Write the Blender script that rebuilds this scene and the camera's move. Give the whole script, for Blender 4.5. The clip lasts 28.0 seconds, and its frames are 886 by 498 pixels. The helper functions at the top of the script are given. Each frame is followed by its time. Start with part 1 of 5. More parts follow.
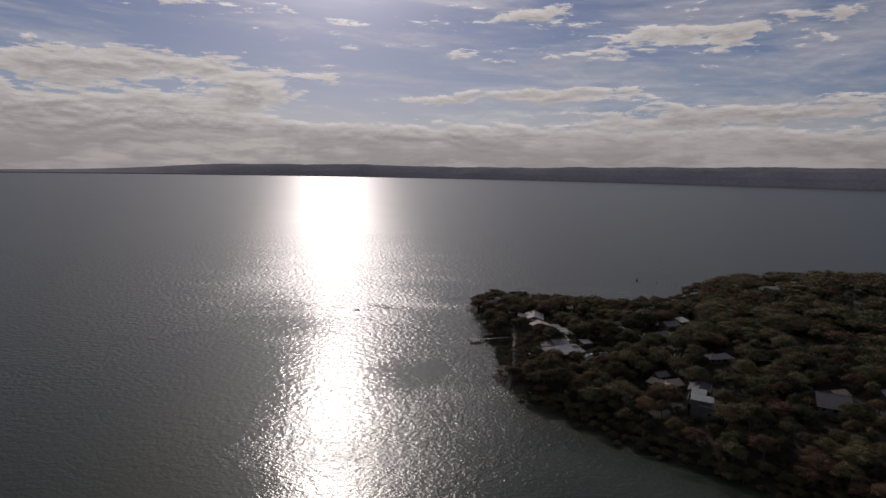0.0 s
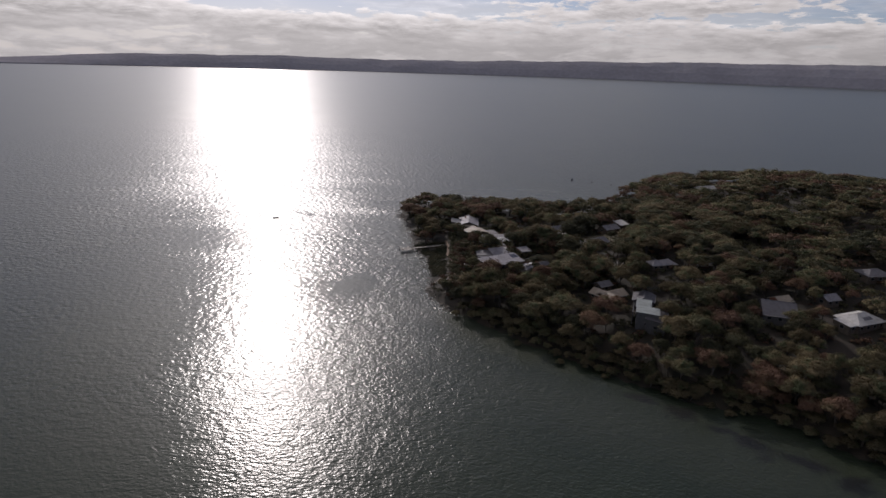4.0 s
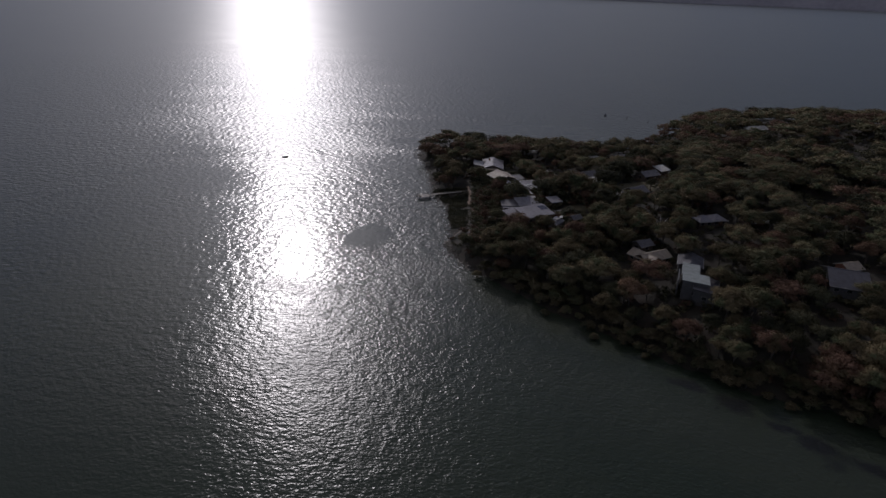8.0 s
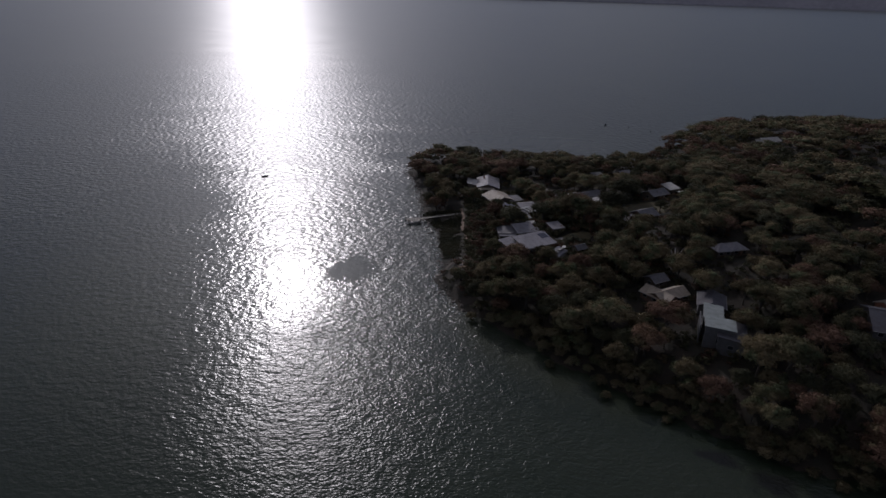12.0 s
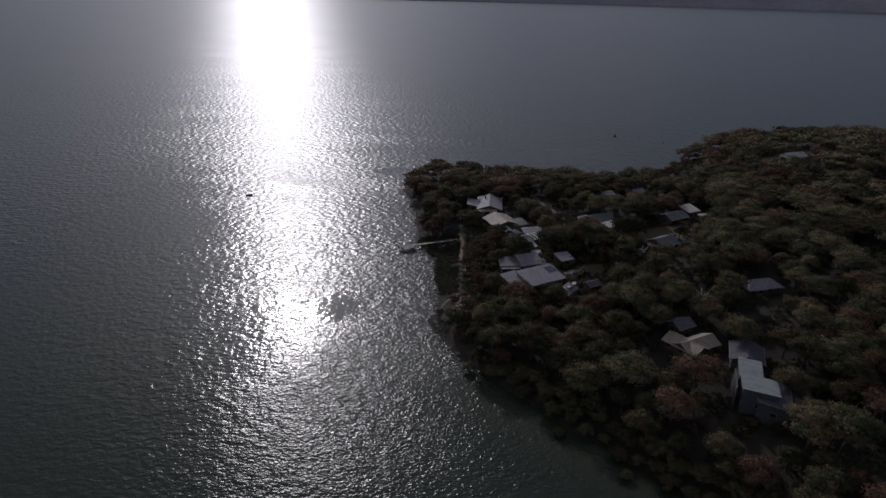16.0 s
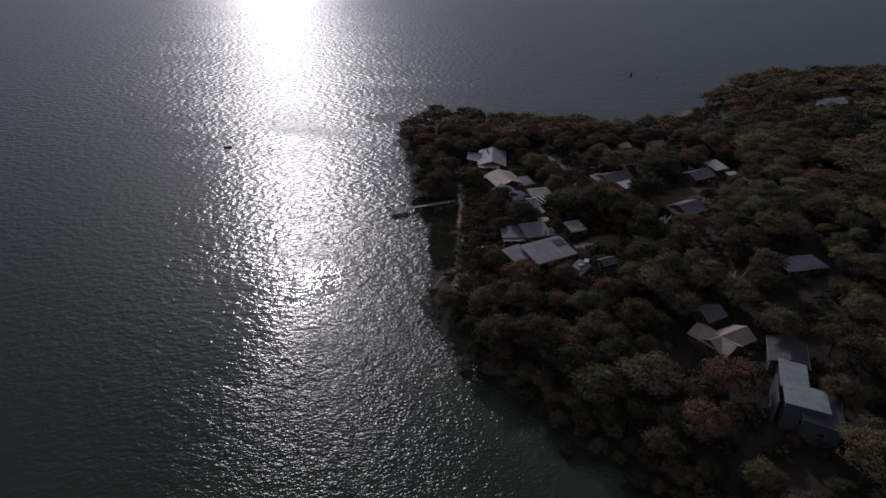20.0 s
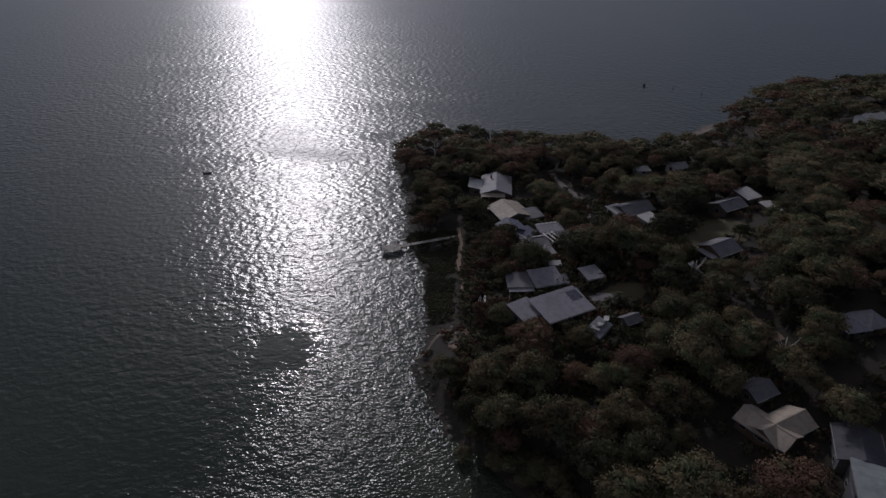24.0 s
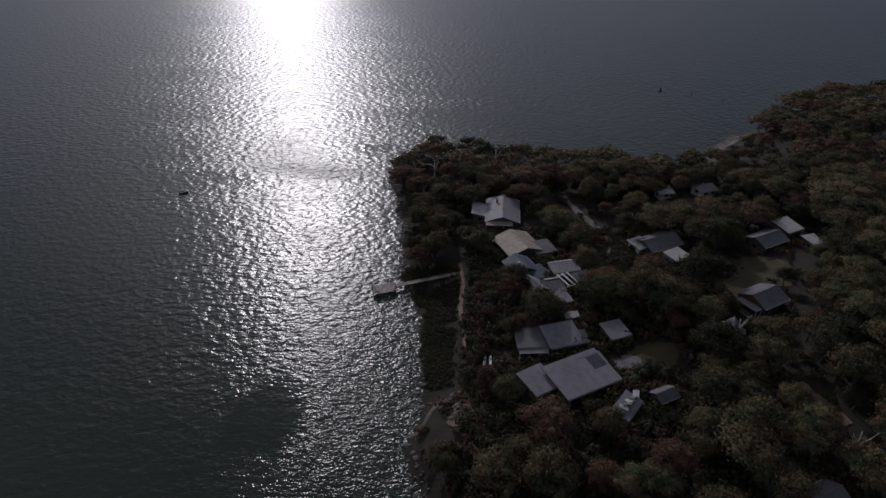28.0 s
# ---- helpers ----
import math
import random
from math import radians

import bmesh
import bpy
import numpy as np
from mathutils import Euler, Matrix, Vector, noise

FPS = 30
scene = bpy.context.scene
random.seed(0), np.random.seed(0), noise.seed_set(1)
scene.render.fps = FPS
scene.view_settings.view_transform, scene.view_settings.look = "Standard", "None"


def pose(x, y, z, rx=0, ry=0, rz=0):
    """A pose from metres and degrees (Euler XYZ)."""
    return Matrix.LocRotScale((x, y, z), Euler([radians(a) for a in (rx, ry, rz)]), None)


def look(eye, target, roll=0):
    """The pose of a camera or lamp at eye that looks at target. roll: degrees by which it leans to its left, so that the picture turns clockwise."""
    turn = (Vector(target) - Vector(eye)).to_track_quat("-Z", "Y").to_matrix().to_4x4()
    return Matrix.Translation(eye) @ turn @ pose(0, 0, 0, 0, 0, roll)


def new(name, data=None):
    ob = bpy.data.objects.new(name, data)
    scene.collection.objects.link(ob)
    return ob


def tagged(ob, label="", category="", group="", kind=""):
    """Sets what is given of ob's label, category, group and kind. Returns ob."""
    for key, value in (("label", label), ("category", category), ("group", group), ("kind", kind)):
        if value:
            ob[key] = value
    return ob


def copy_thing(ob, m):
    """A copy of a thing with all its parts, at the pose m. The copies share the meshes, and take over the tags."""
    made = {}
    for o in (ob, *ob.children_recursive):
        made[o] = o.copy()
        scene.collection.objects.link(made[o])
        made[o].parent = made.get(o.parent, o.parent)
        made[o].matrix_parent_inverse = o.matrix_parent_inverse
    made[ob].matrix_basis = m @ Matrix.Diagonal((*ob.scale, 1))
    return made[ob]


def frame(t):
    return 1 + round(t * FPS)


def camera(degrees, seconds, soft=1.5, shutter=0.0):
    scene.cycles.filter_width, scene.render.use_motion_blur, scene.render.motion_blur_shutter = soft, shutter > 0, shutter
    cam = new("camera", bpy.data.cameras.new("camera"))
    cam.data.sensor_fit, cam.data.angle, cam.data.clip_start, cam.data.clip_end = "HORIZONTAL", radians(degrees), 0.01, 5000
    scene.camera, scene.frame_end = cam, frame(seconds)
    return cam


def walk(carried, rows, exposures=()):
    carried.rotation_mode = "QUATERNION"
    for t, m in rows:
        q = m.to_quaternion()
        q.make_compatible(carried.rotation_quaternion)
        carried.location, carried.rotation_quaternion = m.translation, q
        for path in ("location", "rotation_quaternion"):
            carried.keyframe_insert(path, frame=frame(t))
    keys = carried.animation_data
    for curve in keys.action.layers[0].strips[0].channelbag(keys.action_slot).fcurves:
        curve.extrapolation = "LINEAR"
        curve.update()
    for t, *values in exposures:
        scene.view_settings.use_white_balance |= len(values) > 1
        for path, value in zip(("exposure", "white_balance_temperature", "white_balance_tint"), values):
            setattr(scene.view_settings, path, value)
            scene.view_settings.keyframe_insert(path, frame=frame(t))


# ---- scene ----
cam = camera(72.08, 28.0)
# seconds, eye, target, roll
PATH = [
    (0, (3.927, -53.932, 96.589), (-7.723, 44.460, 83.049), 1.20),
    (0.5, (3.638, -50.059, 96.076), (-3.409, 48.799, 82.758), 1.25),
    (1, (3.375, -46.253, 95.638), (-1.119, 52.769, 82.432), 1.18),
    (1.5, (3.138, -42.511, 95.269), (0.296, 56.508, 81.588), 1.21),
    (2, (2.926, -38.828, 94.964), (1.327, 59.955, 79.494), 1.29),
    (2.5, (2.740, -35.199, 94.718), (1.875, 63.224, 77.046), 1.31),
    (3, (2.579, -31.619, 94.524), (2.244, 66.349, 74.472), 1.30),
    (3.5, (2.444, -28.086, 94.378), (2.444, 69.256, 71.477), 1.48),
    (4, (2.333, -24.595, 94.275), (2.585, 70.936, 64.716), 1.80),
    (4.5, (2.247, -21.142, 94.210), (1.396, 72.213, 58.374), 1.99),
    (6.5, (2.144, -7.640, 94.248), (0.355, 83.738, 53.666), 2.11),
    (7, (2.175, -4.325, 94.312), (0.060, 87.067, 53.777), 2.07),
    (7.5, (2.229, -1.029, 94.390), (-0.654, 90.347, 53.867), 2.11),
    (8, (2.303, 2.252, 94.480), (-0.482, 93.658, 54.018), 1.96),
    (8.5, (2.398, 5.520, 94.578), (-0.233, 96.969, 54.204), 1.85),
    (9, (2.512, 8.777, 94.681), (0.116, 100.269, 54.389), 1.80),
    (9.5, (2.645, 12.027, 94.787), (0.456, 103.513, 54.469), 1.76),
    (10, (2.797, 15.271, 94.894), (0.601, 106.778, 54.625), 1.80),
    (10.5, (2.965, 18.511, 94.999), (0.773, 110.062, 54.828), 1.61),
    (11, (3.149, 21.750, 95.100), (0.960, 113.350, 55.041), 1.46),
    (11.5, (3.348, 24.989, 95.195), (1.067, 116.567, 55.092), 1.51),
    (12, (3.561, 28.229, 95.282), (1.251, 119.848, 55.274), 1.43),
    (12.5, (3.786, 31.473, 95.361), (1.409, 123.084, 55.340), 1.44),
    (14.5, (4.790, 44.504, 95.567), (1.896, 136.171, 55.707), 1.55),
    (15, (5.060, 47.782, 95.588), (2.119, 139.477, 55.796), 1.49),
    (15.5, (5.335, 51.068, 95.595), (2.320, 142.786, 55.862), 1.42),
    (16, (5.612, 54.364, 95.590), (2.571, 146.129, 55.965), 1.25),
    (16.5, (5.892, 57.671, 95.571), (2.677, 149.438, 55.969), 1.27),
    (17, (6.171, 60.987, 95.540), (2.919, 152.790, 56.023), 1.17),
    (17.5, (6.449, 64.314, 95.497), (3.114, 156.167, 56.103), 1.06),
    (18, (6.723, 67.651, 95.443), (3.384, 159.520, 56.088), 0.95),
    (18.5, (6.992, 70.998, 95.379), (3.595, 161.882, 53.803), 0.95),
    (19, (7.253, 74.354, 95.306), (3.896, 164.062, 51.246), 1.02),
    (19.5, (7.506, 77.720, 95.225), (4.114, 166.130, 48.620), 1.00),
    (20, (7.748, 81.094, 95.139), (4.217, 168.106, 45.981), 1.09),
    (20.5, (7.978, 84.475, 95.048), (4.410, 171.093, 45.202), 1.15),
    (21, (8.192, 87.864, 94.956), (4.518, 174.489, 45.131), 1.17),
    (21.5, (8.389, 91.257, 94.864), (4.514, 177.945, 45.163), 1.14),
    (23.5, (8.963, 104.861, 94.548), (4.455, 191.982, 45.665), 0.31),
    (24, (9.042, 108.261, 94.497), (4.458, 195.391, 45.637), 0.38),
    (24.5, (9.090, 111.656, 94.464), (4.391, 198.871, 45.765), 0.32),
    (25, (9.105, 115.046, 94.452), (4.262, 202.297, 45.834), 0.35),
    (25.5, (9.083, 118.427, 94.466), (4.164, 205.697, 45.888), 0.28),
    (26, (9.024, 121.797, 94.509), (4.034, 209.087, 45.974), 0.36),
    (26.5, (8.924, 125.154, 94.585), (3.876, 212.477, 46.117), 0.39),
    (27, (8.780, 128.494, 94.699), (3.702, 215.847, 46.288), 0.30),
    (27.5, (8.589, 131.816, 94.856), (3.549, 219.152, 46.411), 0.37),
    (28, (8.350, 135.116, 95.061), (3.382, 221.525, 44.973), 0.44),
]
EXPOSURES = [(0, -1.65, 6600, 19), (2, -1.5, 6600, 19), (3, -1.2, 6600, 19), (4, -0.98, 6450, 19), (4.5, -1.05, 6400, 19), (6.5, -1.55, 6150, 20), (8, -1.72, 6050, 20), (18, -1.74, 5950, 20), (28, -1.78, 5950, 20)]
walk(cam, [(t, look(eye, target, roll)) for t, eye, target, roll in PATH], EXPOSURES)
SKY_STRENGTH, SKY_TINT, CLOUD_BASE, CLOUD_SUN, HAZE_GLOW = 0.15, (0.69, 0.675, 0.76, 1), 6.4, 3.0, 18.0
SUN_STRENGTH = 3.7
WAVE_SLOPE, WAVE_BAND = 0.098, 0.068       # spread of the water's slopes in all, and of one band of waves

# ---- sky, sun ----
SUN_AZ, SUN_EL = 17.0, 27.0          # degrees to the left of +y, and above the horizon


def tree_of(owner):
    owner.use_nodes = True
    nt = owner.node_tree
    nt.nodes.clear()

    def add(kind, values=None, **props):
        node = nt.nodes.new(kind)
        if "operation" in props:
            node.operation = props["operation"]
        if "use_clamp" in props:
            node.use_clamp = props["use_clamp"]
        if "data_type" in props:
            node.data_type, node.blend_type = props["data_type"], props["blend_type"]
        if "interpolation_type" in props:
            node.interpolation_type = props["interpolation_type"]
        if "vector_type" in props:
            node.vector_type = props["vector_type"]
        if "noise_dimensions" in props:
            node.noise_dimensions = props["noise_dimensions"]
        for key, value in (values or {}).items():
            if isinstance(value, bpy.types.NodeSocket):
                nt.links.new(value, node.inputs[key])
            else:
                node.inputs[key].default_value = value
        return node

    def calc(op, a, b=0.0, c=0.0, clamp=False):
        return add("ShaderNodeMath", {0: a, 1: b, 2: c}, operation=op, use_clamp=clamp).outputs[0]

    def blend(fac, a, b, how="MIX"):
        node = add("ShaderNodeMix", data_type="RGBA", blend_type=how)
        for key, value in ((0, fac), (6, a), (7, b)):
            if isinstance(value, bpy.types.NodeSocket):
                nt.links.new(value, node.inputs[key])
            else:
                node.inputs[key].default_value = value
        return node.outputs[2]

    def ramp(x, lo, hi, to_lo=0.0, to_hi=1.0):
        return add("ShaderNodeMapRange", {0: x, 1: lo, 2: hi, 3: to_lo, 4: to_hi}, interpolation_type="SMOOTHSTEP").outputs[0]

    return add, calc, blend, ramp


world = bpy.data.worlds.new("sky")
scene.world = world
add, calc, blend, ramp = tree_of(world)
way = add("ShaderNodeSeparateXYZ", {0: add("ShaderNodeTexCoord").outputs["Generated"]})
up = calc("ADD", calc("MAXIMUM", way.outputs[2], 0.0), 0.02)
lifted = add("ShaderNodeCombineXYZ", {0: way.outputs[0], 1: way.outputs[1], 2: up}).outputs[0]
sky = world.node_tree.nodes.new("ShaderNodeTexSky")
sky.sky_type, sky.sun_disc, sky.sun_elevation, sky.sun_rotation = "NISHITA", False, radians(SUN_EL), radians(-SUN_AZ)
sky.air_density, sky.dust_density, sky.ozone_density = 1.0, 0.35, 2.5
world.node_tree.links.new(lifted, sky.inputs[0])
low = calc("ADD", up, 0.26)
flat = add("ShaderNodeCombineXYZ", {0: calc("DIVIDE", calc("MULTIPLY", way.outputs[0], 0.62), low),
                                    1: calc("DIVIDE", way.outputs[1], low), 2: 9.1}).outputs[0]
big = add("ShaderNodeTexNoise", {"Vector": flat, "Scale": 2.1, "Detail": 10.0, "Roughness": 0.58, "Distortion": 0.25}).outputs[0]
veil = add("ShaderNodeTexNoise", {"Vector": add("ShaderNodeMapping", {0: flat, "Rotation": (0, 0, radians(-24)), "Scale": (1.0, 2.6, 1)}).outputs[0], "Scale": 1.7, "Detail": 8.0, "Roughness": 0.62, "Distortion": 0.4}).outputs[0]
# degrees to the right of +y and above the horizon
azim = calc("MULTIPLY", calc("ARCTAN2", way.outputs[0], way.outputs[1]), 57.3)
elev = calc("MULTIPLY", calc("ARCSINE", way.outputs[2]), 57.3)


def layer(lift, wide, tall, seed, detail, rough=0.6, slant=0.0):
    """Noise over the sky in patches so many degrees wide and tall, read a little higher up by lift."""
    at = add("ShaderNodeCombineXYZ", {0: calc("DIVIDE", azim, wide), 1: calc("DIVIDE", calc("ADD", calc("ADD", elev, lift), calc("MULTIPLY", azim, slant)), tall), 2: seed}).outputs[0]
    return add("ShaderNodeTexNoise", {"Vector": at, "Scale": 1.0, "Detail": detail, "Roughness": rough, "Distortion": 0.35}).outputs[0]


def bed(az, el, rx, ry, slant=0.0):
    """1 in the middle of a long cloud bed, falling to 0 at its rim."""
    p = calc("DIVIDE", calc("SUBTRACT", azim, az), rx)
    q = calc("DIVIDE", calc("SUBTRACT", calc("SUBTRACT", elev, el), calc("MULTIPLY", calc("SUBTRACT", azim, az), slant)), ry)
    return ramp(calc("SQRT", calc("ADD", calc("MULTIPLY", p, p), calc("MULTIPLY", q, q))), 0.25, 1.35, 1.0, 0.0)


def clouds(lift):
    n = calc("ADD", calc("MULTIPLY", layer(lift, 12.0, 2.1, 3.4, 9.0, 0.62), 0.6), calc("MULTIPLY", layer(lift, 3.2, 0.8, 8.2, 6.0, 0.62), 0.4))
    return calc("ADD", calc("MULTIPLY", calc("SUBTRACT", n, 0.5), 1.7), 0.5)


bank = ramp(elev, 2.2, 6.0, 0.17, -0.10)
for az, el, rx, ry, slant, gain in ((-38, 5.8, 17, 3.6, 0.0, 0.2), (-25, 8.2, 15, 1.4, -0.03, 0.2), (-20, 5.4, 12, 1.2, 0.0, 0.10), (3, 6.4, 13, 1.0, 0.05, 0.22), (15, 4.6, 14, 1.3, 0.0, 0.10), (9, 12.2, 15, 1.6, -0.05, 0.12), (24, 11.0, 13, 1.7, -0.06, 0.14), (-13, 12.6, 8, 0.9, 0.0, 0.12), (-40, 12.4, 6, 0.6, 0.0, 0.10)):
    bank = calc("ADD", bank, calc("MULTIPLY", bed(az, el, rx, ry, slant), gain))
mass = calc("ADD", clouds(0.0), bank)
above = calc("ADD", clouds(0.35), bank)
cover = ramp(mass, 0.50, 0.59)
wisp = layer(0.0, 13.0, 2.0, 1.7, 8.0, 0.62, 0.05)
cover = calc("MAXIMUM", cover, calc("MULTIPLY", ramp(calc("ADD", wisp, ramp(azim, -25.0, 20.0, -0.06, 0.05)), 0.38, 0.68), 0.45))
upper = calc("MAXIMUM", ramp(calc("ADD", big, ramp(azim, -15.0, 35.0, 0.05, -0.07)), 0.50, 0.58), calc("MULTIPLY", ramp(veil, 0.46, 0.66), 0.5))
cover = add("ShaderNodeMix", {0: ramp(elev, 14.0, 22.0), 2: cover, 3: upper}).outputs[0]
cover = calc("MAXIMUM", cover, ramp(elev, 1.0, 3.4, 0.9, 0.0))
to_sun = Vector((-math.sin(radians(SUN_AZ)) * math.cos(radians(SUN_EL)), math.cos(radians(SUN_AZ)) * math.cos(radians(SUN_EL)), math.sin(radians(SUN_EL))))
near_sun = add("ShaderNodeVectorMath", {0: lifted, 1: tuple(to_sun)}, operation="DOT_PRODUCT").outputs["Value"]
shine = calc("POWER", calc("MAXIMUM", near_sun, 0.0), 6.0)
lit = calc("MULTIPLY", calc("ADD", calc("MULTIPLY", shine, CLOUD_SUN), CLOUD_BASE), ramp(near_sun, -0.6, 0.7, 0.5, 1.0))      # duller away from the sun
rim = calc("MULTIPLY", calc("SUBTRACT", mass, above), ramp(elev, 0.8, 4.0, 0.3, 2.1))
shade = calc("ADD", calc("MULTIPLY", ramp(mass, 0.5, 0.74, 1.2, 0.86), ramp(elev, 0.6, 4.2, 0.84, 1.07)), calc("MINIMUM", calc("MAXIMUM", rim, -0.16), 0.34))
cloud = add("ShaderNodeVectorMath", {0: (1.0, 0.985, 0.945), 3: calc("MULTIPLY", lit, shade)}, operation="SCALE").outputs[0]
seen = blend(cover, blend(1.0, sky.outputs[0], SKY_TINT, "MULTIPLY"), cloud)
halo = calc("MULTIPLY", calc("POWER", calc("MAXIMUM", near_sun, 0.0), 90.0), HAZE_GLOW)      # bright haze round the sun
seen = add("ShaderNodeVectorMath", {0: seen, 1: add("ShaderNodeVectorMath", {0: (1.0, 0.97, 0.92), 3: halo}, operation="SCALE").outputs[0]}, operation="ADD").outputs[0]
glow = add("ShaderNodeBackground", {0: seen, 1: SKY_STRENGTH})
add("ShaderNodeOutputWorld", {0: glow.outputs[0]})

sun = new("sun", bpy.data.lights.new("sun", "SUN"))
sun.data.energy, sun.data.angle, sun.data.color = SUN_STRENGTH, radians(0.53), (1.0, 0.95, 0.87)
sun.matrix_world = look((0, 0, 0), -to_sun)

# ---- materials ----


def material(name, base, other=None, rough=0.8, metal=0.0, scale=1.0, bump=0.0, bump_scale=8.0, spread=0.0, detail=6.0, lo=0.35, hi=0.65, spec=0.5):
    """Two colours mixed by noise in metres, a second finer mottling, relief, and a spread of tone from object to object."""
    m = bpy.data.materials.new(name)
    add, calc, blend, ramp = tree_of(m)
    place = add("ShaderNodeNewGeometry").outputs["Position"]
    n = add("ShaderNodeTexNoise", {"Vector": place, "Scale": scale, "Detail": detail, "Roughness": 0.6}).outputs[0]
    f = add("ShaderNodeTexNoise", {"Vector": place, "Scale": scale * 9, "Detail": 3.0}).outputs[0]
    other = other or [c * 0.75 for c in base]
    col = blend(ramp(n, lo, hi), (*base, 1), (*other, 1))
    tone = calc("ADD", calc("MULTIPLY", f, 0.4), 0.8)
    if spread:
        rnd = add("ShaderNodeObjectInfo").outputs["Random"]
        tone = calc("MULTIPLY", tone, calc("ADD", calc("MULTIPLY", rnd, spread), 1 - spread / 2))
    col = add("ShaderNodeVectorMath", {0: col, 3: tone}, operation="SCALE").outputs[0]
    p = add("ShaderNodeBsdfPrincipled", {"Base Color": col, "Roughness": rough, "Metallic": metal, "Specular IOR Level": spec})
    if bump:
        g = add("ShaderNodeTexNoise", {"Vector": place, "Scale": bump_scale, "Detail": 4.0}).outputs[0]
        add("ShaderNodeBump", {"Height": g, "Distance": bump, "Strength": 1.0})
        nt = m.node_tree
        nt.links.new(nt.nodes[-1].outputs[0], p.inputs["Normal"])
    add("ShaderNodeOutputMaterial", {0: p.outputs[0]})
    return m


def roof_sheet(name, base, other, rough=0.6, metal=0.0):
    """Painted or weathered corrugated sheet, with ribs down the slope (object x), stains and sheet-to-sheet tone."""
    m = bpy.data.materials.new(name)
    add, calc, blend, ramp = tree_of(m)
    tc = add("ShaderNodeTexCoord").outputs["Object"]
    place = add("ShaderNodeNewGeometry").outputs["Position"]
    x = add("ShaderNodeSeparateXYZ", {0: tc}).outputs[0]
    rib = calc("SINE", calc("MULTIPLY", x, 2 * math.pi / 0.22))
    sheet = add("ShaderNodeTexWhiteNoise", {"W": calc("FLOOR", calc("MULTIPLY", x, 1.3))}, noise_dimensions="1D").outputs[0]
    n = add("ShaderNodeTexNoise", {"Vector": place, "Scale": 0.7, "Detail": 7.0, "Roughness": 0.65}).outputs[0]
    col = blend(ramp(n, 0.42, 0.68), (*base, 1), (*other, 1))
    col = add("ShaderNodeVectorMath", {0: col, 3: calc("ADD", calc("MULTIPLY", sheet, 0.14), 0.93)}, operation="SCALE").outputs[0]
    b = add("ShaderNodeBump", {"Height": rib, "Distance": 0.018, "Strength": 0.7}).outputs[0]
    p = add("ShaderNodeBsdfPrincipled", {"Base Color": col, "Roughness": calc("ADD", calc("MULTIPLY", n, 0.25), rough - 0.1), "Metallic": metal, "Specular IOR Level": 0.4, "Normal": b})
    add("ShaderNodeOutputMaterial", {0: p.outputs[0]})
    return m


def foliage(name, tones, scale=0.10, gloss=0.8):
    """Leaves: tones that change from crown to crown, and from clump to clump."""
    m = bpy.data.materials.new(name)
    add, calc, blend, ramp = tree_of(m)
    place = add("ShaderNodeNewGeometry")
    n = add("ShaderNodeTexNoise", {"Vector": place.outputs["Position"], "Scale": scale, "Detail": 2.0}).outputs[0]
    n2 = add("ShaderNodeTexNoise", {"Vector": place.outputs["Position"], "Scale": scale * 2.3, "Detail": 1.0}).outputs[0]
    isle = place.outputs["Random Per Island"]
    col = blend(ramp(n, 0.38, 0.52), (*tones[0], 1), (*tones[1], 1))
    col = blend(ramp(n2, 0.52, 0.66), col, (*tones[2], 1))
    rnd = add("ShaderNodeObjectInfo").outputs["Random"]
    tone = calc("MULTIPLY", calc("ADD", calc("MULTIPLY", isle, 0.2), 0.9), calc("ADD", calc("MULTIPLY", rnd, 0.7), 0.65))
    col = add("ShaderNodeVectorMath", {0: col, 3: tone}, operation="SCALE").outputs[0]
    col = blend(1.0, col, (1.56, 1.49, 1.28, 1), "MULTIPLY")
    p = add("ShaderNodeBsdfPrincipled", {"Base Color": col, "Roughness": gloss, "Specular IOR Level": 0.12})
    t = add("ShaderNodeBsdfTranslucent", {0: col})
    add("ShaderNodeOutputMaterial", {0: add("ShaderNodeMixShader", {0: 0.3, 1: p.outputs[0], 2: t.outputs[0]}).outputs[0]})
    return m


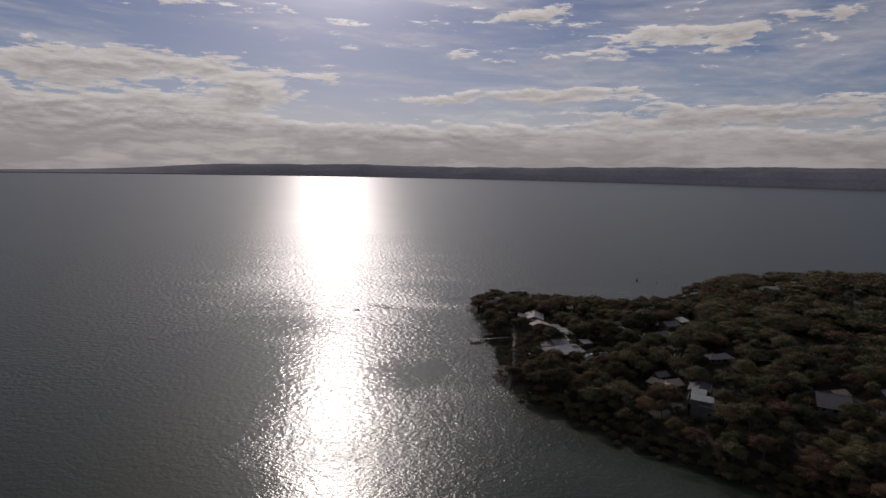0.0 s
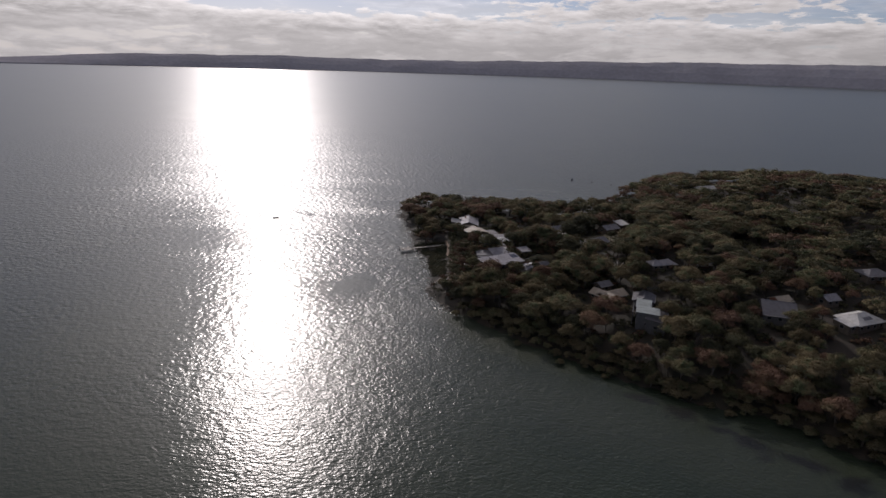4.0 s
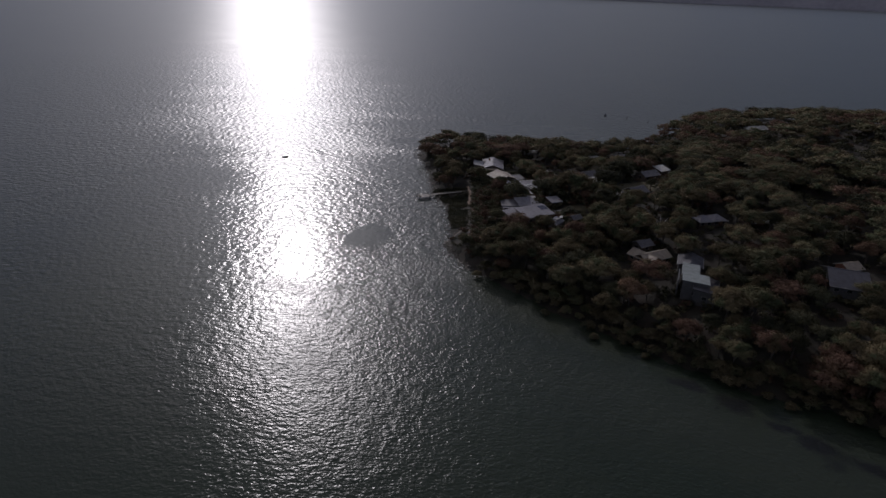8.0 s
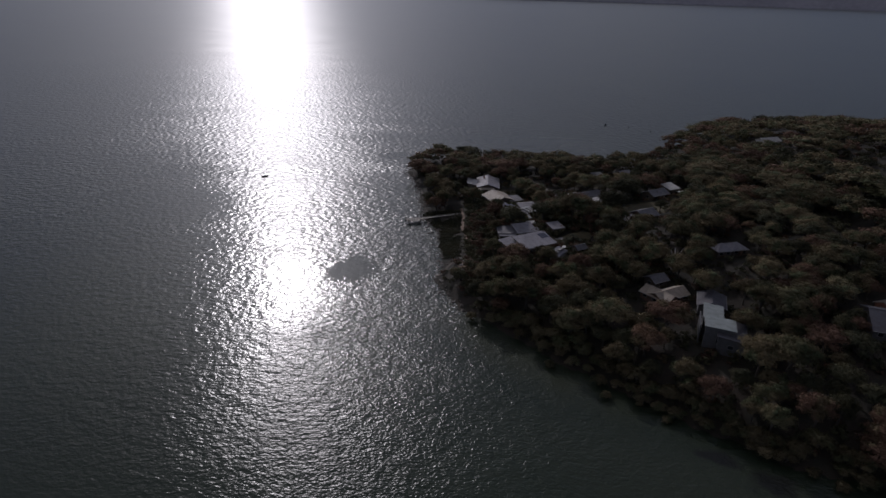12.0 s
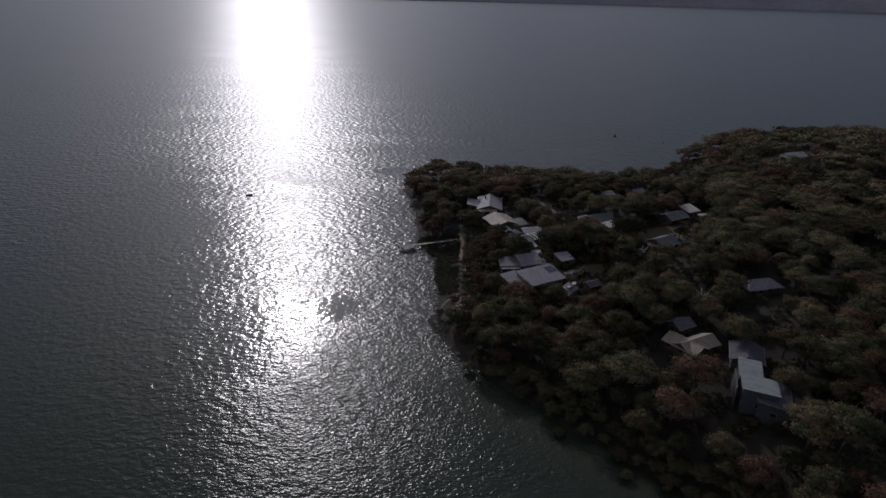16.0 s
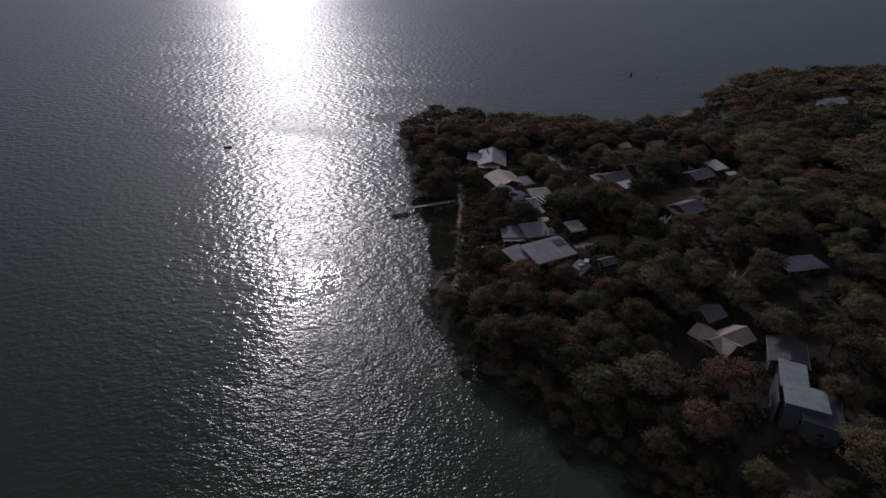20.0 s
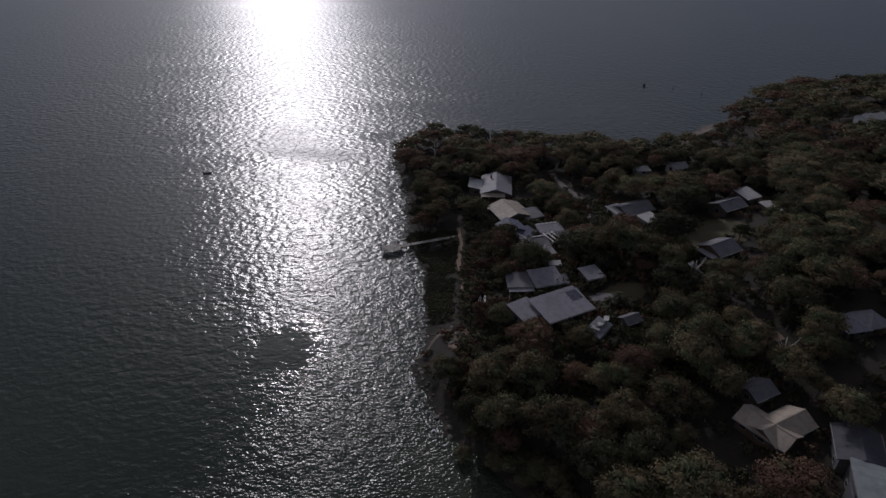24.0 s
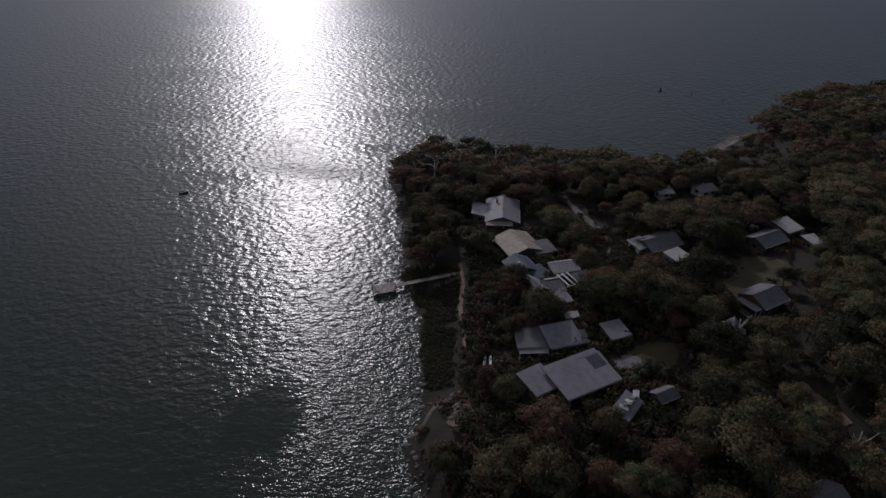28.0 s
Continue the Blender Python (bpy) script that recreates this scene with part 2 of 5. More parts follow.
def water_material():
    m = bpy.data.materials.new("water")
    add, calc, blend, ramp = tree_of(m)
    place = add("ShaderNodeNewGeometry").outputs["Position"]

    def spot(x, y, rx, ry, turn, soft=0.45):
        """1 inside a ragged ellipse, 0 outside."""
        wob = add("ShaderNodeTexNoise", {"Vector": place, "Scale": 0.09, "Detail": 4.0}).outputs["Color"]
        at = add("ShaderNodeVectorMath", {0: wob, 1: (14, 14, 0), 2: place}, operation="MULTIPLY_ADD").outputs[0]
        at = add("ShaderNodeMapping", {0: at, "Location": (x + 7, y + 7, 0), "Rotation": (0, 0, radians(turn)), "Scale": (rx, ry, 1e6)}, vector_type="TEXTURE").outputs[0]
        far = add("ShaderNodeVectorMath", {0: at}, operation="LENGTH").outputs["Value"]
        return ramp(far, 1 - soft, 1 + soft, 1.0, 0.0)

    def waves(scale, stretch, turn, detail, rough=0.55):
        at = add("ShaderNodeMapping", {0: place, "Rotation": (0, 0, radians(turn)), "Scale": (scale / stretch, scale, 1)}).outputs[0]
        return calc("SUBTRACT", add("ShaderNodeTexNoise", {"Vector": at, "Scale": 1.0, "Detail": detail, "Roughness": rough, "Distortion": 0.3}).outputs[0], 0.5)

    gusts = add("ShaderNodeTexNoise", {"Vector": add("ShaderNodeMapping", {0: place, "Rotation": (0, 0, radians(14)), "Scale": (0.006, 0.02, 1)}).outputs[0],
                                       "Scale": 1.0, "Detail": 1.5, "Roughness": 0.6}).outputs[0]
    calm = calc("MAXIMUM", spot(-35, 226, 8.5, 12, -10, 0.45), calc("MULTIPLY", spot(-51, 209, 20, 30, 0, 0.5), 0.62))
    calm = calc("MAXIMUM", calm, calc("MULTIPLY", spot(-128, 160, 62, 105, 0, 0.95), 0.75))
    calm = calc("MAXIMUM", calm, calc("MULTIPLY", spot(-92, 70, 46, 80, 0, 0.9), 0.8))
    calm = calc("MAXIMUM", calm, calc("MULTIPLY", spot(-128, 300, 36, 80, 25, 0.95), 0.5))
    for row in ((-86, 348, 14, 3, -19), (-34, 384, 8, 6, 30), (44, 430, 40, 22, 4), (66, 424, 50, 26, -5)):
        calm = calc("MAXIMUM", calm, calc("MULTIPLY", spot(*row, 0.6), 0.5))
    streaks = add("ShaderNodeTexNoise", {"Vector": add("ShaderNodeMapping", {0: place, "Rotation": (0, 0, radians(10)), "Scale": (0.018, 0.05, 1)}).outputs[0],
                                         "Scale": 1.0, "Detail": 1.5, "Roughness": 0.6}).outputs[0]
    brisk = calc("MAXIMUM", spot(-60, 358, 28, 6.0, -6, 0.8), calc("MULTIPLY", spot(-80, 378, 32, 13, -15, 0.7), 0.6))
    out = add("ShaderNodeVectorMath", {0: place, 1: (0, 40, 0)}, operation="DISTANCE").outputs["Value"]
    gust = calc("SUBTRACT", calc("MULTIPLY", ramp(gusts, 0.3, 0.7, 0.88, 1.12), ramp(streaks, 0.32, 0.68, 0.9, 1.1)), 1.0)
    force = calc("ADD", 1.0, calc("MULTIPLY", gust, ramp(out, 300.0, 650.0, 1.0, 0.2)))
    force = calc("MULTIPLY", calc("MULTIPLY", force, calc("SUBTRACT", 1.0, calc("MULTIPLY", calm, 0.78))), calc("ADD", 1.0, calc("MULTIPLY", brisk, 0.45)))
    force = calc("MULTIPLY", force, calc("MULTIPLY", ramp(out, 250.0, 400.0, 0.9, 1.0), ramp(out, 400.0, 750.0, 1.0, 0.92)))
    lee = spot(-4, 205, 34, 75, 0, 0.6)     # short chop under the shore
    force = calc("MULTIPLY", force, calc("ADD", 1.0, calc("MULTIPLY", lee, 0.5)))
    # bands of waves from ripples to long undulations: each is shaped where it is large enough to tell apart, and goes into the roughness further out
    height, left = None, WAVE_SLOPE ** 2
    for cell, stretch, turn, near0, near1, far0, far1, chop in ((0.46, 1.3, -22, 0, 1, 170, 360, 0.6), (0.95, 1.5, 14, 0, 1, 230, 520, 0.0), (2.2, 1.2, -12, 60, 220, 420, 1000, -0.5),
                                                               (5.0, 0.8, 16, 240, 480, 560, 1200, 0.0)):
        w = calc("MULTIPLY", ramp(out, far0, far1, 1.0, 0.0), calc("ADD", 0.9, calc("MULTIPLY", lee, chop)))
        if near1 > 1:
            w = calc("MULTIPLY", w, ramp(out, near0, near1, 0.2, 1.0 if cell < 3 else 0.35))
        one = calc("MULTIPLY", waves(1 / cell, stretch, turn, 1.0, 0.4), calc("MULTIPLY", w, WAVE_BAND * cell / 0.36))
        height = one if height is None else calc("ADD", height, one)
        left = calc("SUBTRACT", left, calc("MULTIPLY", calc("MULTIPLY", w, w), (0.82 * WAVE_BAND) ** 2))
    rough = calc("POWER", calc("MULTIPLY", calc("MULTIPLY", calc("MAXIMUM", left, 0.0009), calc("MULTIPLY", force, force)), 2.0), 0.25)
    normal = add("ShaderNodeBump", {"Height": calc("MULTIPLY", height, force), "Distance": 1.0, "Strength": 1.0}).outputs[0]
    deep = add("ShaderNodeTexNoise", {"Vector": place, "Scale": 0.012, "Detail": 3.0}).outputs[0]
    col = blend(ramp(deep, 0.35, 0.65), (0.011, 0.019, 0.010, 1), (0.015, 0.024, 0.013, 1))
    shoal = calc("MAXIMUM", spot(78, 112, 52, 17, -30, 0.7), calc("MAXIMUM", spot(24, 172, 40, 9, -42, 0.7), calc("MULTIPLY", spot(96, 392, 34, 12, 25, 0.7), 0.6)))
    col = blend(calc("MULTIPLY", shoal, 0.5), col, (0.034, 0.039, 0.022, 1))      # sandy shoals show through
    weed = None
    for row in ((72, 128, 5, 3, -40), (80, 119, 4, 2.4, -40), (86, 113, 5, 3, -35), (64, 136, 4, 2.5, -40), (96, 108, 6, 3, -30), (118, 96, 6, 4, -30), (104, 99, 4, 3, 0)):
        s = spot(*row)
        weed = s if weed is None else calc("MAXIMUM", weed, s)
    col = blend(weed, col, (0.006, 0.007, 0.005, 1))
    gloss = add("ShaderNodeBsdfAnisotropic", {"Color": (1, 1, 1, 1), "Roughness": rough, "Normal": normal})
    gloss.distribution = "BECKMANN"         # wind waves have slopes with short tails
    sheen = add("ShaderNodeBsdfAnisotropic", {"Color": (1, 1, 1, 1), "Roughness": 0.58, "Normal": normal})
    gloss = add("ShaderNodeMixShader", {0: 0.26, 1: gloss.outputs[0], 2: sheen.outputs[0]})      # the steepest ripples
    body = add("ShaderNodeBsdfDiffuse", {0: col, "Normal": normal})
    mirror = add("ShaderNodeFresnel", {"IOR": 1.333, "Normal": normal}).outputs[0]
    mirror = calc("DIVIDE", mirror, calc("ADD", 1.0, calc("MULTIPLY", mirror, 2.0)))      # waves shade one another at a low angle
    add("ShaderNodeOutputMaterial", {0: add("ShaderNodeMixShader", {0: mirror, 1: body.outputs[0], 2: gloss.outputs[0]}).outputs[0]})
    return m


WATER = water_material()
EARTH = material("leaf_litter_earth", (0.030, 0.021, 0.014), (0.018, 0.017, 0.010), rough=0.95, scale=0.18, bump=0.15, bump_scale=1.5)
LAWN = material("dry_lawn", (0.056, 0.050, 0.021), (0.070, 0.055, 0.026), rough=0.95, scale=0.35, bump=0.06, bump_scale=5)
GRAVEL = material("gravel_drive", (0.18, 0.16, 0.145), (0.11, 0.095, 0.085), rough=0.9, scale=0.5, bump=0.05, bump_scale=7)
TRACK = material("bare_brown_track", (0.24, 0.17, 0.12), (0.14, 0.1, 0.075), rough=0.95, scale=0.5, bump=0.05, bump_scale=4)
SAND = material("sand", (0.17, 0.14, 0.112), (0.10, 0.083, 0.066), rough=0.95, scale=0.4, bump=0.06, bump_scale=3)
ROCK = material("sandstone_rock", (0.17, 0.145, 0.125), (0.085, 0.075, 0.066), rough=0.8, scale=0.8, bump=0.1, bump_scale=4, spread=0.5)
PAVING = material("concrete_paving", (0.16, 0.15, 0.15), (0.11, 0.105, 0.105), rough=0.85, scale=0.6, bump=0.02)
BARK = material("grey_bark", (0.090, 0.077, 0.063), (0.050, 0.041, 0.034), rough=0.9, scale=1.2, bump=0.04, bump_scale=6, spread=0.4)
DEADWOOD = material("bleached_wood", (0.55, 0.51, 0.46), (0.4, 0.36, 0.32), rough=0.8, scale=2.0)
TIMBER = material("weathered_timber", (0.36, 0.33, 0.29), (0.24, 0.21, 0.18), rough=0.8, scale=1.5, bump=0.01, bump_scale=12, spread=0.4)
PILE = material("dark_pile", (0.09, 0.075, 0.06), (0.05, 0.045, 0.04), rough=0.85, scale=1.5)
WHITE = material("white_paint", (0.78, 0.77, 0.74), (0.66, 0.65, 0.62), rough=0.5, scale=1.2)
TRIM = material("weathered_trim", (0.26, 0.25, 0.24), (0.18, 0.175, 0.17), rough=0.6, scale=1.2)
CREAM = material("tan_weatherboard", (0.13, 0.105, 0.085), (0.09, 0.075, 0.06), rough=0.7, scale=0.8)
BROWNWALL = material("brown_weatherboard", (0.12, 0.075, 0.055), (0.085, 0.055, 0.042), rough=0.75, scale=0.8)
GREYWALL = material("grey_cladding", (0.10, 0.10, 0.105), (0.075, 0.075, 0.078), rough=0.7, scale=0.8)
BRICK = material("red_brick_wall", (0.30, 0.13, 0.085), (0.22, 0.10, 0.07), rough=0.85, scale=1.2)
GLASS = material("window_glass", (0.02, 0.024, 0.028), (0.03, 0.034, 0.04), rough=0.06, scale=0.5, spec=0.8)
SOLAR = material("solar_panel", (0.045, 0.045, 0.062), (0.07, 0.07, 0.085), rough=0.25, scale=1.0)
DARKMETAL = material("dark_metal", (0.05, 0.05, 0.055), (0.08, 0.08, 0.08), rough=0.5, metal=0.3, scale=2.0)
R_LIGHT = roof_sheet("light_grey_roof", (0.220, 0.209, 0.226), (0.172, 0.160, 0.174))
R_WHITE = roof_sheet("white_roof", (0.46, 0.445, 0.425), (0.34, 0.325, 0.30))
R_CREAM = roof_sheet("cream_roof", (0.33, 0.275, 0.215), (0.24, 0.20, 0.155))
R_GREY = roof_sheet("grey_roof", (0.125, 0.120, 0.130), (0.095, 0.089, 0.094))
R_DARK = roof_sheet("charcoal_roof", (0.07, 0.068, 0.08), (0.055, 0.05, 0.058))
R_BLUE = roof_sheet("blue_roof", (0.075, 0.08, 0.125), (0.06, 0.062, 0.09))
R_GREEN = roof_sheet("pale_green_roof", (0.25, 0.275, 0.265), (0.20, 0.22, 0.21))
GUM = foliage("gum_leaves", ((0.0740, 0.0724, 0.0464), (0.0891, 0.0743, 0.0494), (0.0569, 0.0682, 0.0425)))
GUM_RED = foliage("bronze_leaves", ((0.0948, 0.0629, 0.0475), (0.0853, 0.0536, 0.0444), (0.0796, 0.0658, 0.0454)))
FERN = foliage("dark_leaves", ((0.0370, 0.0404, 0.0284), (0.0444, 0.0440, 0.0293), (0.0347, 0.0379, 0.0277)))
MANGROVE = foliage("mangrove_leaves", ((0.0720, 0.0724, 0.0475), (0.0853, 0.0743, 0.0513), (0.0607, 0.0662, 0.0414)))
# pale grey-lilac base: the haze of distance is painted into the hills' colour
HILLS = material("haze_tinted_hills", (0.325, 0.312, 0.335), (0.29, 0.278, 0.30), rough=1.0, scale=0.004, detail=3, spec=0.0)
# white of the foam, also standing in for sun glints along the shore
FOAM_GLINT = material("foam", (0.75, 0.76, 0.76), (0.6, 0.62, 0.62), rough=0.7, scale=2.0)

# ---- mesh helpers ----


def mesh_of(name, verts, faces, mats):
    me = bpy.data.meshes.new(name)
    me.from_pydata([tuple(v) for v in verts], [], [tuple(f) for f in faces])
    for m in mats if isinstance(mats, (list, tuple)) else [mats]:
        me.materials.append(m)
    me.update()
    return me


def mesh_fast(name, verts, tris, mat, smooth=False, normals=None):
    """A triangle mesh from arrays; normals: one for each vertex."""
    me = bpy.data.meshes.new(name)
    verts, tris = np.asarray(verts, np.float32), np.asarray(tris, np.int32)
    me.vertices.add(len(verts))
    me.vertices.foreach_set("co", verts.ravel())
    me.loops.add(tris.size)
    me.loops.foreach_set("vertex_index", tris.ravel())
    me.polygons.add(len(tris))
    me.polygons.foreach_set("loop_start", np.arange(0, tris.size, 3, dtype=np.int32))
    if smooth:
        me.polygons.foreach_set("use_smooth", np.ones(len(tris), bool))
    me.materials.append(mat)
    me.update(calc_edges=True)
    me.validate()
    if normals is not None:
        me.polygons.foreach_set("use_smooth", np.ones(len(tris), bool))
        me.normals_split_custom_set_from_vertices(np.asarray(normals, np.float32))
    return me


def part(name, bm, mat, parent, label=""):
    """Links a bmesh as one mesh under a thing or a part."""
    me = bpy.data.meshes.new(name)
    bm.to_mesh(me)
    bm.free()
    me.materials.append(mat)
    ob = new(name, me)
    ob.parent = parent
    return tagged(ob, label)


def piece(name, me, parent, label="", m=None):
    ob = new(name, me)
    ob.parent = parent
    if m is not None:
        ob.matrix_basis = m
    return tagged(ob, label)


def box(bm, x0, y0, z0, x1, y1, z1, m=None, bevel=0.0):
    made = bmesh.ops.create_cube(bm, size=1, matrix=Matrix.Translation(((x0 + x1) / 2, (y0 + y1) / 2, (z0 + z1) / 2)) @ Matrix.Diagonal((x1 - x0, y1 - y0, z1 - z0, 1)))
    if m is not None:
        bmesh.ops.transform(bm, matrix=m, verts=made["verts"])
    if bevel:
        edges = list({e for v in made["verts"] for e in v.link_edges})
        bmesh.ops.bevel(bm, geom=edges, offset=bevel, segments=1, affect="EDGES")
    return bm


def boxed(*args, **kw):
    return box(bmesh.new(), *args, **kw)


def tube_mesh(paths, sides=6):
    """Tapered limbs: each path is a list of (x, y, z, radius)."""
    verts, tris = [], []
    for path in paths:
        pts = [Vector(p[:3]) for p in path]
        start = len(verts)
        for i, p in enumerate(pts):
            d = (pts[min(i + 1, len(pts) - 1)] - pts[max(i - 1, 0)]).normalized()
            a = d.orthogonal().normalized()
            b = d.cross(a)
            for k in range(sides):
                w = 2 * math.pi * k / sides
                verts.append(p + (a * math.cos(w) + b * math.sin(w)) * path[i][3])
        for i in range(len(pts) - 1):
            for k in range(sides):
                q = [start + i * sides + k, start + i * sides + (k + 1) % sides, start + (i + 1) * sides + (k + 1) % sides, start + (i + 1) * sides + k]
                tris += [(q[0], q[1], q[2]), (q[0], q[2], q[3])]
        verts.append(pts[-1])
        for k in range(sides):
            tris.append((start + (len(pts) - 1) * sides + k, start + (len(pts) - 1) * sides + (k + 1) % sides, len(verts) - 1))
    return verts, tris


# ---- the land ----
SHORE = [(450, 40), (300, 62), (220, 78), (165, 92), (135, 100), (113, 108), (107, 115), (104, 121), (96, 128), (87, 131), (78, 134), (68, 142), (58, 150), (46, 160),
         (36, 169), (26, 179), (14, 191), (6, 198), (1, 207), (-3, 218), (-1, 231), (-3, 244), (-5, 262), (-10, 275), (-13, 293), (-15, 312), (-20, 335), (-25, 355), (-24, 368),
         (-18, 378), (-8, 383), (10, 380), (26, 374), (44, 370), (62, 368), (80, 368), (100, 372), (108, 380), (114, 394), (128, 410), (155, 440), (200, 470), (270, 485), (450, 470)]
X0, Y0, STEP, NX, NY = -44.0, 30.0, 2.0, 250, 240


def inside_depth(px, py):
    """Metres inside the shoreline (negative: out in the water)."""
    best = np.full(px.shape, 1e9)
    odd = np.zeros(px.shape, bool)
    for (ax, ay), (bx, by) in zip(SHORE, SHORE[1:] + SHORE[:1]):
        dx, dy = bx - ax, by - ay
        k = np.clip(((px - ax) * dx + (py - ay) * dy) / (dx * dx + dy * dy), 0, 1)
        best = np.minimum(best, np.hypot(px - ax - k * dx, py - ay - k * dy))
        cross = (ay > py) != (by > py)
        at = ax + (py - ay) * dx / (dy if dy else 1e-9)
        odd ^= cross & (px < at)
    return np.where(odd, best, -best)


def ripple(px, py, s, seed):
    a = np.sin(px * s + seed) * np.cos(py * s * 1.13 + seed * 2) + 0.5 * np.sin(px * s * 2.3 + py * s * 1.7 + seed * 3) + 0.35 * np.cos(py * s * 4.1 - px * s * 3.3 + seed)
    return a / 1.85


def hill(px, py, x, y, amp, sx, sy):
    return amp * np.exp(-0.5 * (((px - x) / sx) ** 2 + ((py - y) / sy) ** 2))


gx, gy = np.meshgrid(X0 + STEP * np.arange(NX), Y0 + STEP * np.arange(NY), indexing="ij")
DEPTH = inside_depth(gx, gy) + 1.6 * ripple(gx, gy, 0.22, 1.0) + 0.8 * ripple(gx, gy, 0.6, 4.0)
rise = 2.6 * (1 - np.exp(-np.maximum(DEPTH, 0) / 6.0)) + 0.012 * np.maximum(DEPTH, 0)
inland = np.clip(DEPTH / 14, 0, 1)
rise += inland * (hill(gx, gy, 38, 235, 4.0, 26, 34) + hill(gx, gy, 98, 235, 5.0, 38, 45) + hill(gx, gy, 215, 330, 16.5, 58, 75) + hill(gx, gy, 135, 178, 3.0, 40, 40) + hill(gx, gy, 300, 250, 14, 90, 120))
rise += inland * 0.5 * ripple(gx, gy, 0.12, 2.0)
low = 1 / ((1 + np.exp((gx - 6) / 1.2)) * (1 + np.exp((gy - 287) / 1.5)) * (1 + np.exp((236 - gy) / 2.0)))
rise *= 1 - 0.76 * low                   # flat, low foreshore beside the jetty
LAND = np.where(DEPTH > 0, rise, np.maximum(DEPTH * 0.18, -2.5))


def sample(grid, x, y):
    i, j = (x - X0) / STEP, (y - Y0) / STEP
    a, b = int(min(max(i, 0), NX - 2)), int(min(max(j, 0), NY - 2))
    u, v = min(max(i - a, 0), 1), min(max(j - b, 0), 1)
    return float((grid[a, b] * (1 - u) + grid[a + 1, b] * u) * (1 - v) + (grid[a, b + 1] * (1 - u) + grid[a + 1, b + 1] * u) * v)


def high(x, y):
    return max(sample(LAND, x, y), -0.3)


index = np.arange(NX * NY).reshape(NX, NY)
quads = np.stack([index[:-1, :-1], index[1:, :-1], index[1:, 1:], index[:-1, 1:]], -1).reshape(-1, 4)
keep = (DEPTH.ravel()[quads] > -9).any(1)
quads = quads[keep]
tris = np.concatenate([quads[:, [0, 1, 2]], quads[:, [0, 2, 3]]])
ground = new("ground", mesh_fast("ground", np.stack([gx, gy, LAND], -1).reshape(-1, 3), tris, EARTH, True))
tagged(ground, "brown leaf-littered earth of the wooded headland", "ground", kind="structure")

ring = [(4880 * math.cos(2 * math.pi * k / 96), 40 + 4880 * math.sin(2 * math.pi * k / 96), 0) for k in range(96)]
water = new("water", mesh_of("water", [(0, 40, 0)] + ring, [(0, 1 + k, 1 + (k + 1) % 96) for k in range(96)], WATER))
tagged(water, "dark green bay water with small wind waves", "water", kind="structure")

# far shore: a long wooded ridge across the bay, coloured with its distance haze
verts, faces, n = [], [], 260
for k in range(n + 1):
    az = radians(-56 + 112 * k / n)           # to the right of +y
    u = k / n
    ease = 1 / (1 + math.exp(-(u - 0.23) * 22))
    top = 10 + ease * (84 + 34 * u + 26 * math.sin(u * 9.0 + 0.4) * 0.6 + 16 * noise.noise((u * 9, 0.3, 0)) + 9 * noise.noise((u * 34, 1.3, 0)) + 4 * noise.noise((u * 150, 2.3, 0)))
    if u < 0.1:
        top *= u / 0.1
    r0 = 4560 + 190 * max(0, u - 0.4)
    for r, z in ((r0, -1), (r0 + 4, 6), (r0 + 70, top * 0.45 + 4 * noise.noise((u * 40, 5, 0))), (r0 + 140, top * 0.78 + 6 * noise.noise((u * 30, 8, 0))), (r0 + 200, top)):
        verts.append((r * math.sin(az), 40 + r * math.cos(az), z))
for k in range(n):
    for j in range(4):
        faces.append((k * 5 + j, (k + 1) * 5 + j, (k + 1) * 5 + j + 1, k * 5 + j + 1))
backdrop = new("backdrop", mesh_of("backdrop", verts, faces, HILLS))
tagged(backdrop, "wooded hills on the far shore, grey haze put into their colour", "hills", kind="structure")


def draped(name, rings, mat, lift, label, category):
    """A strip between two rows of points, laid on the land."""
    verts, faces = [], []
    for a, b in rings:
        for k in range(5):
            x, y = a[0] + (b[0] - a[0]) * k / 4, a[1] + (b[1] - a[1]) * k / 4
            verts.append((x, y, max(high(x, y), 0.02) + lift))
    for i in range(len(rings) - 1):
        for k in range(4):
            faces.append((i * 5 + k, i * 5 + k + 1, (i + 1) * 5 + k + 1, (i + 1) * 5 + k))
    return tagged(new(name, mesh_of(name, verts, faces, mat)), label, category, kind="structure")


def ribbon(name, pts, width, mat, lift, label, category):
    rows = []
    fine = []
    for (ax, ay), (bx, by) in zip(pts, pts[1:]):
        for k in range(8):
            fine.append((ax + (bx - ax) * k / 8, ay + (by - ay) * k / 8))
    fine.append(pts[-1])
    for i, (x, y) in enumerate(fine):
        dx, dy = fine[min(i + 1, len(fine) - 1)][0] - fine[max(i - 1, 0)][0], fine[min(i + 1, len(fine) - 1)][1] - fine[max(i - 1, 0)][1]
        s = math.hypot(dx, dy)
        w = width / 2 * max(1 + 0.5 * noise.noise((x * 0.2, y * 0.2, 3)) + 0.55 * noise.noise((x * 0.9, y * 0.9, 8)), 0.25)
        rows.append(((x - dy / s * w, y + dx / s * w), (x + dy / s * w, y - dx / s * w)))
    return draped(name, rows, mat, lift, label, category)


